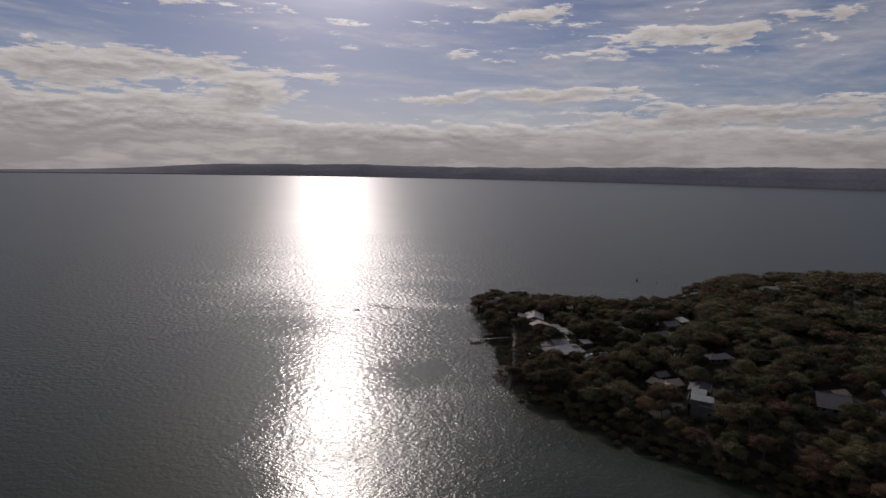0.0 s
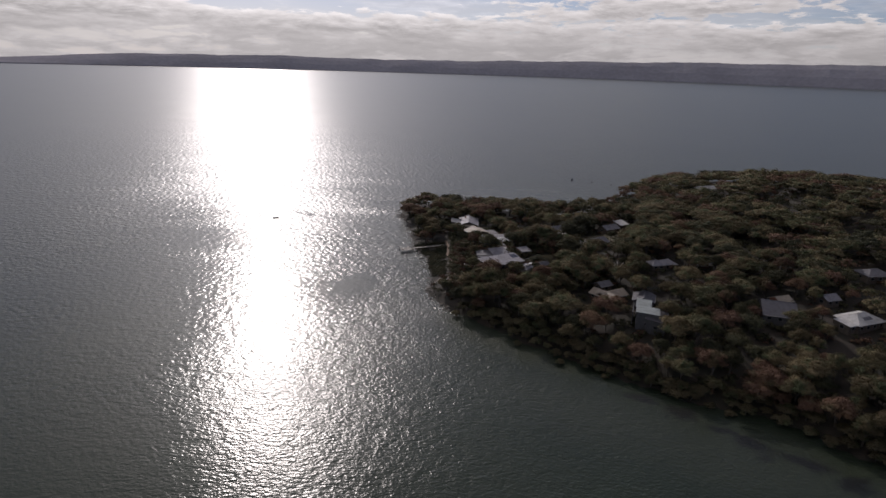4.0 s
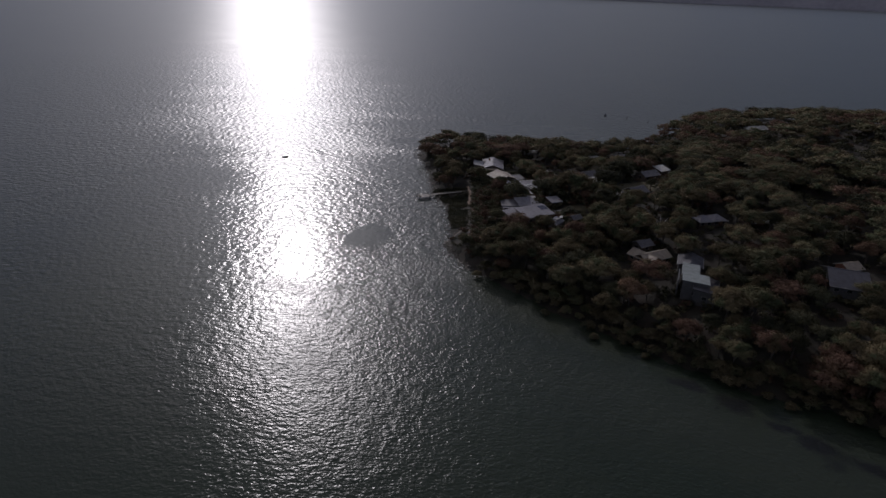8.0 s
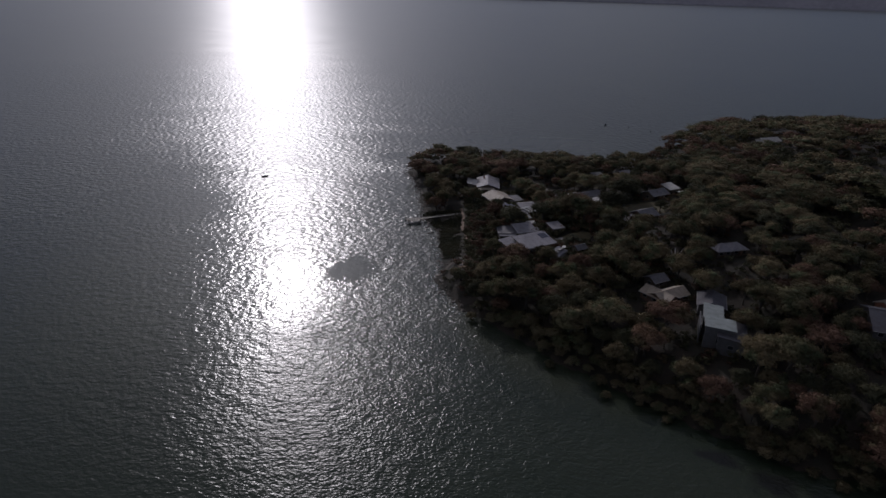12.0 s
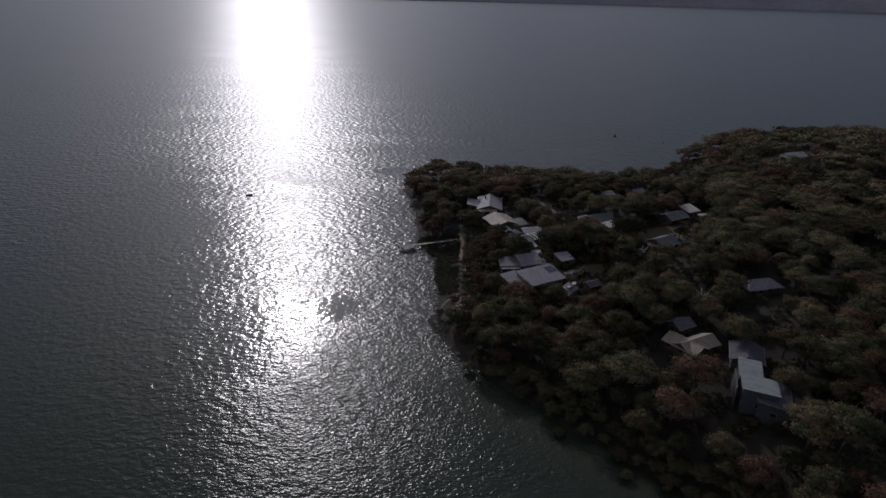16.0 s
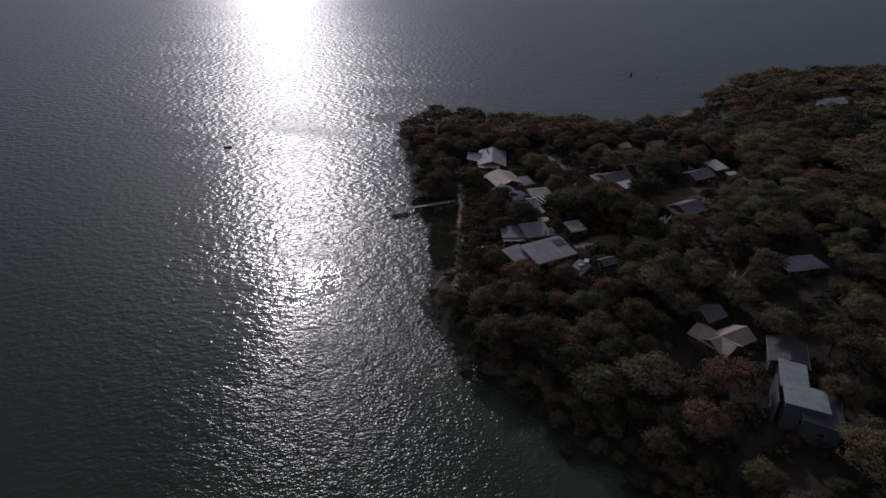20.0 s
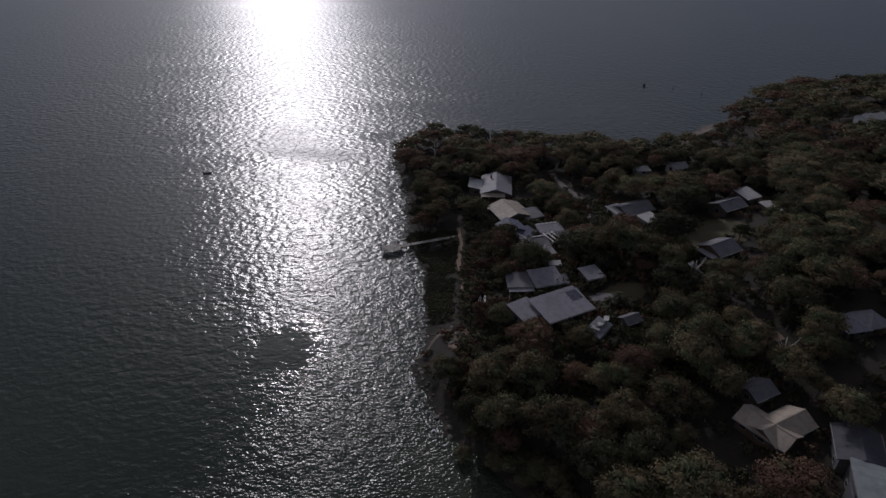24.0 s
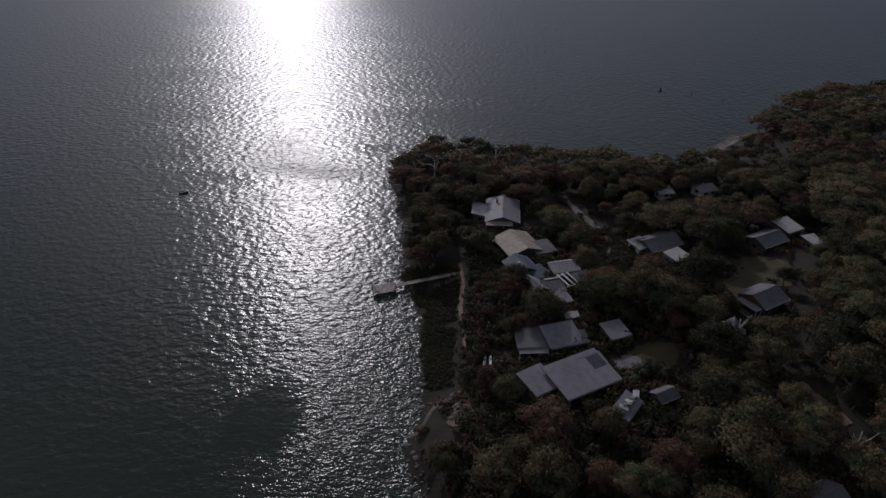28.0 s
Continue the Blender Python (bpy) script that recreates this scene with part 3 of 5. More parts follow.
def patch(name, x, y, rx, ry, turn, mat, lift, label, category):
    rows = []
    c, s = math.cos(radians(turn)), math.sin(radians(turn))
    for i in range(25):
        u = -1 + 2 * i / 24
        w = math.sqrt(max(1 - u * u, 0.02)) * (1 + 0.45 * noise.noise((u * 3.2, x, y)) + 0.2 * noise.noise((u * 9, x, y)))
        rows.append(tuple((x + c * u * rx - s * v * ry, y + s * u * rx + c * v * ry) for v in (-w, w)))
    return draped(name, rows, mat, lift, label, category)


CLEAR = []                       # x, y, radius kept free of trees


def clear(x, y, r, low=True):
    """Keeps trees away; low: bushes too."""
    CLEAR.append((x, y, r, float(low)))


ribbon("driveway_1", [(39, 333.5), (40.9, 326.8), (42.7, 320.4), (45.2, 313.5), (47.1, 307.5), (47.9, 299.2), (47.4, 291.4), (45.8, 284)], 2.1, GRAVEL, 0.14, "pale gravel driveway between the trees", "driveway")
for x, y in ((39, 333), (41, 327), (42.7, 320.4), (45.2, 313.5), (47, 307), (47.9, 299), (47.4, 291.4), (46, 284)):
    clear(x, y, 3.4)
    clear(x - 1.2, y - 5, 4.2, False)
    clear(x - 2.4, y - 10, 3.2, False)
ribbon("footpath_1", [(4.6, 287), (5.9, 278), (5.4, 266), (6.9, 254), (7.2, 241)], 1.1, TRACK, 0.14, "worn sandy footpath along the foreshore", "path")
for y in range(238, 288, 4):
    clear(5.9, y, 2.9)
    clear(5.9, y - 3, 3.6, False)
patch("lawn_1", 80.5, 274.5, 15.5, 8.5, 38, LAWN, 0.14, "dry green lawn behind a house", "lawn")
for x, y in ((72, 267.5), (78, 272.5), (84, 277.5), (90, 281)):
    clear(x, y, 5.5)
    clear(x, y, 6.5, False)
patch("lawn_2", 48.5, 240.5, 6.5, 3.8, 20, LAWN, 0.14, "small green lawn beside the patio", "lawn")
clear(49, 240, 6.5)
patch("lawn_3", 54, 279, 6, 9, 0, LAWN, 0.13, "rough grass beside the driveway", "lawn")
clear(54, 279, 3.5)
clear(54, 279, 6, False)
patch("lawn_4", 78, 322, 18, 8, 10, LAWN, 0.13, "rough dark grass under scattered trees", "lawn")
clear(75, 320, 4)
clear(86, 322, 4)
clear(75, 320, 6, False)
ribbon("beach_1", [(100, 373), (108, 381), (113, 393), (121, 402), (129, 411)], 7, SAND, 0.1, "narrow sandy beach in the far bay", "beach")
for x, y in ((104, 376), (110, 388), (118, 399)):
    clear(x, y, 7)
ribbon("beach_2", [(-3.9, 222.2), (-2.0, 223.3), (-0.6, 225.5), (0.5, 228.8), (1.8, 230.9), (4.4, 231.7), (6.6, 233.5)], 0.8, SAND, 0.1, "narrow pale sandy landing curving up from the water", "beach")
patch("bank_1", 7.9, 227.8, 5.5, 3.2, 60, TRACK, 0.11, "bare brown earth bank above the landing", "bank")
ribbon("footpath_2", [(9.1, 224.1), (11.9, 222.8), (14.4, 221.3), (16.4, 220.4), (19.6, 221.3), (23.3, 220.5)], 0.9, SAND, 0.14, "pale sandy track at the bank", "path")
for x, y in [(-3.9, 222.2), (-0.6, 225.5), (1.8, 230.9), (6.6, 233.5), (9.1, 224.1), (11.9, 222.8), (14.4, 221.3), (16.4, 220.4)]:
    clear(x, y, 2.2)
    clear(x, y - 4, 3.0, False)
clear(7.9, 227.8, 3.0)
ribbon("driveway_2", [(112.2, 220.7), (114.2, 213.4), (114.0, 203.6)], 2.6, TRACK, 0.13, "bare brown earth drive between the trees", "driveway")
ribbon("driveway_3", [(74.3, 232.0), (76.3, 227.5), (78.7, 221.1)], 3.2, TRACK, 0.13, "bare brown earth clearing under the trees", "driveway")
for x, y in [(114.2, 213.4), (74.3, 232.0), (76.3, 227.5), (78.7, 221.1)]:
    clear(x, y, 2.6)
    clear(x - 1.5, y - 4, 3.0, False)

# ---- houses ----
FOOT = []                        # x, y, radius of each wing


def toward_camera_clear(x, y, r, reach):
    ux, uy = 6 - x, 60 - y
    s = math.hypot(ux, uy)
    clear(x, y, r - 0.6, False)
    FOOT.append((x, y, r + 0.4))
    d = 3.0
    while d < reach:
        clear(x + ux / s * d, y + uy / s * d, r * 0.75 - 1.2, False)
        d += 2.5


def slab(rows, thick):
    """A roof sheet from rows of top points (two rows of equal length), with its thickness below."""
    bm = bmesh.new()
    top = [[bm.verts.new(p) for p in row] for row in rows]
    bot = [[bm.verts.new((p[0], p[1], p[2] - thick)) for p in row] for row in rows]
    n = len(rows[0])
    for i in range(len(rows) - 1):
        for k in range(n - 1):
            bm.faces.new((top[i][k], top[i][k + 1], top[i + 1][k + 1], top[i + 1][k]))
            bm.faces.new((bot[i][k], bot[i + 1][k], bot[i + 1][k + 1], bot[i][k + 1]))
    for k in range(n - 1):
        bm.faces.new((top[0][k + 1], top[0][k], bot[0][k], bot[0][k + 1]))
        bm.faces.new((top[-1][k], top[-1][k + 1], bot[-1][k + 1], bot[-1][k]))
    for i in range(len(rows) - 1):
        bm.faces.new((top[i][0], top[i + 1][0], bot[i + 1][0], bot[i][0]))
        bm.faces.new((top[i + 1][-1], top[i][-1], bot[i][-1], bot[i + 1][-1]))
    bmesh.ops.recalc_face_normals(bm, faces=bm.faces)
    return bm


def window(parent, m, w, h):
    bm = bmesh.new()
    for a in ((-w / 2, -0.05, 0, w / 2, 0.05, 0.08), (-w / 2, -0.05, h - 0.08, w / 2, 0.05, h), (-w / 2, -0.05, 0.08, -w / 2 + 0.08, 0.05, h - 0.08), (w / 2 - 0.08, -0.05, 0.08, w / 2, 0.05, h - 0.08)):
        box(bm, *a)
    f = part("window", bm, TRIM, parent, "grey-framed window")
    f.matrix_basis = m
    part("pane", boxed(-w / 2 + 0.08, -0.015, 0.08, w / 2 - 0.08, 0.02, h - 0.08), GLASS, f, "dark glass pane")


def block(house, x, y, turn, length, width, wall_h, climb, kind, wall, roof, over=0.5, windows=2, base=0.0, roof_label=""):
    """One wing of a house: walls, roof, ridge cap, gutters and windows; its ridge runs along its own x axis."""
    m = pose(x, y, base, 0, 0, turn)
    l, w, o = length / 2, width / 2, over
    bm = bmesh.new()
    foot = -1.6 - base
    if kind == "skillion":
        ring = [(-w, foot), (w, foot), (w, wall_h + climb - 0.02), (-w, wall_h - 0.02)]
    elif kind == "gable":
        ring = [(-w, foot), (w, foot), (w, wall_h), (0, wall_h + climb - 0.1), (-w, wall_h)]
    else:
        ring = [(-w, foot), (w, foot), (w, wall_h), (-w, wall_h)]
    a = [bm.verts.new((-l, p, q)) for p, q in ring]
    b = [bm.verts.new((l, p, q)) for p, q in ring]
    bm.faces.new(a)
    bm.faces.new(b)
    for i in range(len(ring)):
        bm.faces.new((a[i], b[i], b[(i + 1) % len(ring)], a[(i + 1) % len(ring)]))
    bmesh.ops.recalc_face_normals(bm, faces=bm.faces)
    part("wall", bm, wall, house).matrix_basis = m
    if kind == "skillion":
        s = climb / width
        rows = [[(-l - o, -w - o, wall_h + 0.14 - o * s), (l + o, -w - o, wall_h + 0.14 - o * s)], [(-l - o, w + o, wall_h + 0.14 + climb + o * s), (l + o, w + o, wall_h + 0.14 + climb + o * s)]]
        part("roof", slab(rows, 0.13), roof, house, roof_label).matrix_basis = m
        part("gutter", boxed(-l - o, -w - o - 0.16, wall_h - 0.16 - o * s, l + o, -w - o - 0.02, wall_h + 0.02 - o * s), TRIM, house, "grey metal gutter").matrix_basis = m
        part("fascia", boxed(-l - o, w + o + 0.01, wall_h + climb + o * s - 0.2, l + o, w + o + 0.05, wall_h + climb + o * s + 0.1), TRIM, house, "grey fascia board").matrix_basis = m
    elif kind == "gable":
        s = climb / w
        e = wall_h + 0.14 - o * s
        rows = [[(-l - o, -w - o, e), (l + o, -w - o, e)], [(-l - o, 0, wall_h + 0.14 + climb), (l + o, 0, wall_h + 0.14 + climb)], [(-l - o, w + o, e), (l + o, w + o, e)]]
        part("roof", slab(rows, 0.13), roof, house, roof_label).matrix_basis = m
        cap = bmesh.new()
        box(cap, -l - o, -0.18, wall_h + climb + 0.1, l + o, 0.18, wall_h + climb + 0.19, bevel=0.03)
        part("ridge_cap", cap, roof, house).matrix_basis = m
        for side in (-1, 1):
            y0, y1 = sorted((side * (w + o + 0.02), side * (w + o + 0.16)))
            part("gutter", boxed(-l - o, y0, e - 0.16, l + o, y1, e), TRIM, house, "grey metal gutter").matrix_basis = m
    else:
        s = climb / w
        e, t = wall_h + 0.14 - o * s, wall_h + 0.14 + climb
        r = max(l - w, 0.2)
        bm = bmesh.new()
        low = [bm.verts.new(p) for p in ((-l - o, -w - o, e), (l + o, -w - o, e), (l + o, w + o, e), (-l - o, w + o, e))]
        under = [bm.verts.new((v.co.x, v.co.y, e - 0.14)) for v in low]
        p, q = bm.verts.new((-r, 0, t)), bm.verts.new((r, 0, t))
        for f in ((low[0], low[1], q, p), (low[1], low[2], q), (low[2], low[3], p, q), (low[3], low[0], p)):
            bm.faces.new(f)
        bm.faces.new(under)
        for i in range(4):
            bm.faces.new((low[i], under[i], under[(i + 1) % 4], low[(i + 1) % 4]))
        bmesh.ops.recalc_face_normals(bm, faces=bm.faces)
        part("roof", bm, roof, house, roof_label).matrix_basis = m
        cap = bmesh.new()
        box(cap, -r - 0.1, -0.16, t - 0.03, r + 0.1, 0.16, t + 0.06, bevel=0.03)
        part("ridge_cap", cap, roof, house).matrix_basis = m
        for side in (-1, 1):
            y0, y1 = sorted((side * (w + o + 0.02), side * (w + o + 0.16)))
            part("gutter", boxed(-l - o, y0, e - 0.2, l + o, y1, e - 0.03), TRIM, house, "grey metal gutter").matrix_basis = m
    for k in range(windows):
        u = -l + length * (k + 0.5) / windows
        window(house, m @ pose(u, -w - 0.03, 0.9), min(1.5, length / windows * 0.6), 1.2)
        window(house, m @ pose(u, w + 0.03, 0.9), min(1.4, length / windows * 0.5), 1.1)
    if windows:
        window(house, m @ pose(-l - 0.03, 0, 0.9, 0, 0, 90), min(1.5, width * 0.3), 1.2)
    toward_camera_clear(house.location.x + x, house.location.y + y, max(length, width) / 2, 6.5)
    return m


def house_at(x, y, label, category="house", name="house", lift=0.0):
    ob = new(name)
    ob.location = (x, y, high(x, y) + lift)
    return tagged(ob, label, category)


def door(house, m, y):
    d = part("door", boxed(-0.45, y - 0.06, 0, 0.45, y + 0.02, 2.05), BROWNWALL, house, "brown timber door")
    d.matrix_basis = m
    part("door_handle", boxed(0.3, y - 0.12, 1.0, 0.36, y - 0.06, 1.08), DARKMETAL, d, "dark metal handle")


def verandah(house, m, x0, x1, y_wall, y_out, z_wall, z_out, roof, posts=3):
    rows = [[(x0, y_out, z_out), (x1, y_out, z_out)], [(x0, y_wall, z_wall), (x1, y_wall, z_wall)]]
    part("verandah_roof", slab(rows, 0.1), roof, house, "low sheet roof over a verandah").matrix_basis = m
    part("deck", boxed(x0, min(y_out, y_wall), -0.1, x1, max(y_out, y_wall) - 0.05, 0.12), TIMBER, house, "timber deck").matrix_basis = m
    for k in range(posts):
        u = x0 + 0.15 + (x1 - x0 - 0.3) * k / max(posts - 1, 1)
        y = y_out + (0.15 if y_out < y_wall else -0.15)
        part("post", boxed(u - 0.06, y - 0.06, -1.2, u + 0.06, y + 0.06, z_out - 0.1), WHITE, house, "white verandah post").matrix_basis = m


def chimney(house, x, y, top):
    c = part("chimney", boxed(x - 0.3, y - 0.3, 0, x + 0.3, y + 0.3, top, bevel=0.02), BRICK, house, "brick chimney")
    part("chimney_cap", boxed(x - 0.36, y - 0.36, top + 0.004, x + 0.36, y + 0.36, top + 0.12), PAVING, c)


# house nearest the tip: long cream-grey gable with a western wing
h = house_at(17.5, 315, "pale grey gabled house with a western wing among trees")
m = block(h, 0, 0, 88, 16.0, 10.0, 2.6, 1.7, "gable", CREAM, R_LIGHT, windows=4)
block(h, -7.2, -0.5, 88, 8, 4.6, 2.5, 1.0, "skillion", CREAM, R_WHITE, windows=2)
m2 = pose(-0.3, -8.8, 0, 0, 0, 0)
verandah(h, m2, -5.2, 3.2, 0.8, -1.6, 2.75, 2.35, R_CREAM, 4)
door(h, pose(0, -8.03, 0), 0)
chimney(h, -1.8, 3.5, 5.0)

# second house: steep gable turned to the south-east, low wing to the east
h = house_at(21.5, 292.5, "house with a broad cream gable roof and a low east wing")
m = block(h, 0, 0, -66, 11.2, 10.2, 2.5, 1.7, "gable", CREAM, R_CREAM, windows=3)
block(h, 7.0, -1.5, 22, 5.8, 5.6, 2.4, 0.5, "skillion", GREYWALL, R_GREY, windows=1)
part("awning", slab([[(-7.6, 1.2, 2.3), (-4.6, 1.8, 2.5)], [(-7.2, 3.0, 2.3), (-4.2, 3.6, 2.7)]], 0.08), R_WHITE, h, "white awning")

# blue-roofed cottage and its outbuildings
h = house_at(22.2, 277.5, "small cottage with dark blue metal roofs", "cottage", "cottage")
block(h, -0.5, 0.9, -65, 7.5, 6.5, 2.5, 1.5, "gable", GREYWALL, R_BLUE, windows=2)
block(h, 3.6, -3.2, 42, 6.0, 5.0, 2.4, 0.6, "skillion", GREYWALL, R_BLUE, windows=1)
part("skylight", boxed(-1.5, 0.2, 3.75, -1.0, 0.7, 3.95), WHITE, h, "white skylight")
h = house_at(33, 277, "open shelter with a scalloped pale sheet roof", "shelter", "shelter")
block(h, 0, 0, 18, 7.0, 3.8, 2.3, 0.5, "skillion", TIMBER, R_LIGHT, windows=0)
for k in range(5):
    part("roof_scallop", boxed(-3.4 + k * 1.4, 1.9, 2.98, -2.3 + k * 1.4, 2.5, 3.06), R_WHITE, h).matrix_basis = pose(0, 0, 0, 0, 0, 18)

# rambling house with low roofs, pergola and white beams
h = house_at(27.5, 267, "rambling low house with several grey roofs")
block(h, -3.0, 0.1, -55, 6.4, 4.4, 2.4, 1.3, "gable", GREYWALL, R_LIGHT, windows=2)
block(h, 1.8, 0.2, 18, 4.6, 4.2, 2.4, 0.5, "skillion", BROWNWALL, R_DARK, windows=1)
part("fascia_strip", boxed(-2.0, -0.25, 0, 2.0, 0.25, 0.12), R_WHITE, h, "bright white roof strip").matrix_basis = pose(1.4, 2.6, 3.15, 0, 0, 18)
block(h, 3.4, -4.2, -72, 5.2, 2.6, 2.2, 0.4, "skillion", BROWNWALL, R_GREY, windows=1)
h = house_at(35, 269.8, "grey-roofed annexe with a white timber pergola", "annexe", "annexe")
block(h, 2.6, 0.6, 28, 4.2, 4.6, 2.4, 0.5, "skillion", GREYWALL, R_GREY, windows=1)
pg = pose(-1.2, 0.2, 0, 0, 0, 28)
for k in range(3):
    part("pergola_beam", boxed(-2.4 + k * 1.5, -2.9, 2.5, -2.1 + k * 1.5, 2.9, 2.75), WHITE, h, "white pergola beam").matrix_basis = pg
for v in (-2.7, 2.5):
    part("pergola_rail", boxed(-2.8, v, 2.28, 1.4, v + 0.2, 2.49), WHITE, h, "white pergola rail").matrix_basis = pg
    for u in (-2.6, 1.1):
        part("pergola_post", boxed(u, v + 0.03, -0.6, u + 0.14, v + 0.17, 2.275), WHITE, h, "white pergola post").matrix_basis = pg

h = house_at(32.1, 253.6, "small white-roofed garden shed", "shed", "garden_shed")
block(h, 0, 0, 8, 3.2, 1.8, 2.0, 0.3, "skillion", CREAM, R_WHITE, over=0.15, windows=0)

# twin-roofed house
h = house_at(25.5, 244, "house with two overlapping pale grey roofs and a verandah")
m = block(h, -3.4, -0.2, 6, 6.4, 5.4, 2.6, 0.6, "skillion", CREAM, R_GREY, windows=2)
m = block(h, 3.2, 0.5, 20, 7.2, 5.6, 3.0, 1.2, "skillion", CREAM, R_LIGHT, windows=2)
verandah(h, pose(-3.4, -0.2, 0, 0, 0, 6), -3.4, 3.2, -2.75, -4.6, 2.45, 2.2, R_LIGHT, 4)
block(h, 7.6, 1.6, 10, 2.4, 2.6, 2.2, 0.5, "skillion", TIMBER, R_GREY, windows=0)
h = house_at(40.7, 246, "square grey garage with a tall flue pipe", "garage", "garage")
block(h, 0, 0, 25, 4.8, 4.6, 2.4, 0.7, "skillion", BROWNWALL, R_LIGHT, over=0.3, windows=1)
part("flue_pipe", boxed(-1.6, 2.6, 0, -1.4, 2.8, 4.6), DARKMETAL, h, "dark metal flue pipe")

# the largest roof: one long low-pitched sheet with solar panels
h = house_at(31, 231, "large house with a broad pale grey sheet roof and solar panels")
m = block(h, 0.2, 0, 31, 12.4, 8.0, 3.0, 1.1, "skillion", CREAM, R_LIGHT, over=0.6, windows=4, roof_label="broad pale grey sheet roof")
block(h, -8.6, -2.0, 36, 5.4, 5.6, 2.7, 0.8, "skillion", CREAM, R_LIGHT, windows=2)
block(h, 3.4, 3.4, 31, 4.4, 3.6, 3.1, 0.9, "skillion", CREAM, R_LIGHT, windows=1)
tilt = math.degrees(math.atan(1.1 / 8.0))
for i in range(3):
    for j in range(2):
        sp = part("solar_panel", boxed(-0.5, -0.8, 0, 0.5, 0.8, 0.05, bevel=0.01), SOLAR, h, "dark solar panel")
        sp.matrix_basis = m @ pose(3.75 + 1.1 * i, 0.6 + 1.65 * j, 3.0 + 0.18 + 1.1 * (4.0 + 0.6 + 1.65 * j) / 8.0, tilt, 0, 0)
patch("patio_1", 42, 237.6, 3.4, 2.8, 31, PAVING, 0.16, "grey concrete patio beside the large house", "patio")
clear(42, 237.6, 5)
h = house_at(46.6, 226.2, "small grey-roofed hut beneath the trees", "hut", "hut")
block(h, 0, 0, 30, 4.2, 3.0, 2.2, 0.9, "gable", BROWNWALL, R_GREY, over=0.3, windows=1)
h = house_at(38.9, 223.2, "lean-to with crumpled pale sheet roofing", "lean-to", "lean_to")
block(h, 0, 0, 55, 6.6, 3.2, 2.0, 0.7, "skillion", TIMBER, R_LIGHT, over=0.2, windows=0)
for k in range(6):
    part("roof_sheet", boxed(-0.6, -0.9, 0, 0.6, 0.9, 0.03), R_WHITE if k % 2 else R_GREY, h, "loose roof sheet").matrix_basis = pose(-1.6 + k * 0.75, -1.8 + k * 0.9, 2.75 + 0.06 * k, 12 * math.sin(k * 2), 14 + 6 * math.cos(k * 3), 40 + 25 * k)

# gabled house on the lawn
h = house_at(78.2, 260.5, "timber house with a pale north roof and verandah on the lawn")
m = block(h, 0, 0, 33, 8.2, 7.0, 3.0, 1.6, "gable", BROWNWALL, R_GREY, windows=3)
verandah(h, m, -6.6, -4.35, 2.6, -3.2, 2.7, 2.6, R_LIGHT, 2)
# houses by the drive
h = house_at(61, 291, "dark-roofed house with bright white roof edges")
block(h, 0.6, 1.0, 30, 11, 7.4, 2.8, 1.6, "gable", GREYWALL, R_GREY, windows=3)
block(h, -5.0, -0.5, 33, 4.2, 4.4, 2.6, 0.5, "skillion", WHITE, R_WHITE, windows=1)
part("water_tank", boxed(-1.1, -1.1, 0, 1.1, 1.1, 2.4, bevel=0.35), R_GREEN, h, "pale round-cornered water tank").matrix_basis = pose(2, 6.4, 0)
h = house_at(64.8, 284.4, "white-roofed carport on timber posts", "carport", "carport")
block(h, 0, 0, 34, 5.6, 4.6, 2.4, 0.4, "skillion", TIMBER, R_WHITE, over=0.2, windows=0)
h = house_at(95, 295.5, "long house with pale broken rooflines behind trees")
block(h, -3.0, -2.5, 32, 9.5, 6.4, 2.7, 1.4, "gable", CREAM, R_GREY, windows=3)
block(h, 5.4, 4.1, 30, 5.8, 5.4, 3.4, 1.0, "skillion", CREAM, R_WHITE, windows=2)
block(h, 10.4, -3.2, 20, 3.6, 5.6, 2.5, 0.5, "skillion", CREAM, R_WHITE, windows=1)
h = house_at(87.9, 334.6, "small pale-roofed house in the hollow")
block(h, 0, 0, 25, 6.0, 5.4, 2.4, 1.1, "gable", WHITE, R_LIGHT, windows=2)
h = house_at(74, 333, "low white cottage under the far trees", "cottage", "cottage")
block(h, 0, 0, 15, 5.0, 3.6, 2.2, 0.6, "skillion", WHITE, R_WHITE, windows=1)
# cross-gabled house near the south shore
h = house_at(66.6, 194.2, "cross-gabled house with cream and grey roofs")
block(h, 1.9, 1.1, 30, 11.0, 5.4, 2.4, 1.4, "gable", BROWNWALL, R_CREAM, windows=4)
block(h, -1.0, 0.6, 128, 9.4, 5.4, 2.4, 1.35, "gable", BROWNWALL, R_CREAM, windows=3)
h = house_at(67.2, 204.3, "grey gabled garage behind the cross-gabled house", "garage", "garage")
block(h, 0, 0, 30, 5.6, 4.4, 2.4, 1.1, "gable", CREAM, R_GREY, windows=1)
# stepped flat-roofed house near the south shore
h = house_at(76.6, 177.6, "stepped house with flat pale green roofs and a dark lower roof")
block(h, -0.3, 3.2, 70, 8.6, 4.8, 5.0, 0.25, "skillion", GREYWALL, R_GREEN, over=0.25, windows=2)
block(h, -1.0, -3.6, 72, 6.2, 7.4, 5.2, 0.25, "skillion", GREYWALL, R_GREEN, over=0.25, windows=2)
block(h, 2.0, -4.8, 68, 10.4, 6.4, 3.6, 0.5, "skillion", GREYWALL, R_DARK, over=0.4, windows=3)
block(h, 2.6, 12.0, 70, 8.5, 7.0, 4.2, 1.2, "gable", GREYWALL, R_DARK, windows=2)
part("parapet", boxed(-0.12, -6.5, 0, 0.12, 2.0, 5.3), GREYWALL, h, "pale rendered side wall").matrix_basis = pose(-4.6, 1.2, 0, 0, 0, -19)
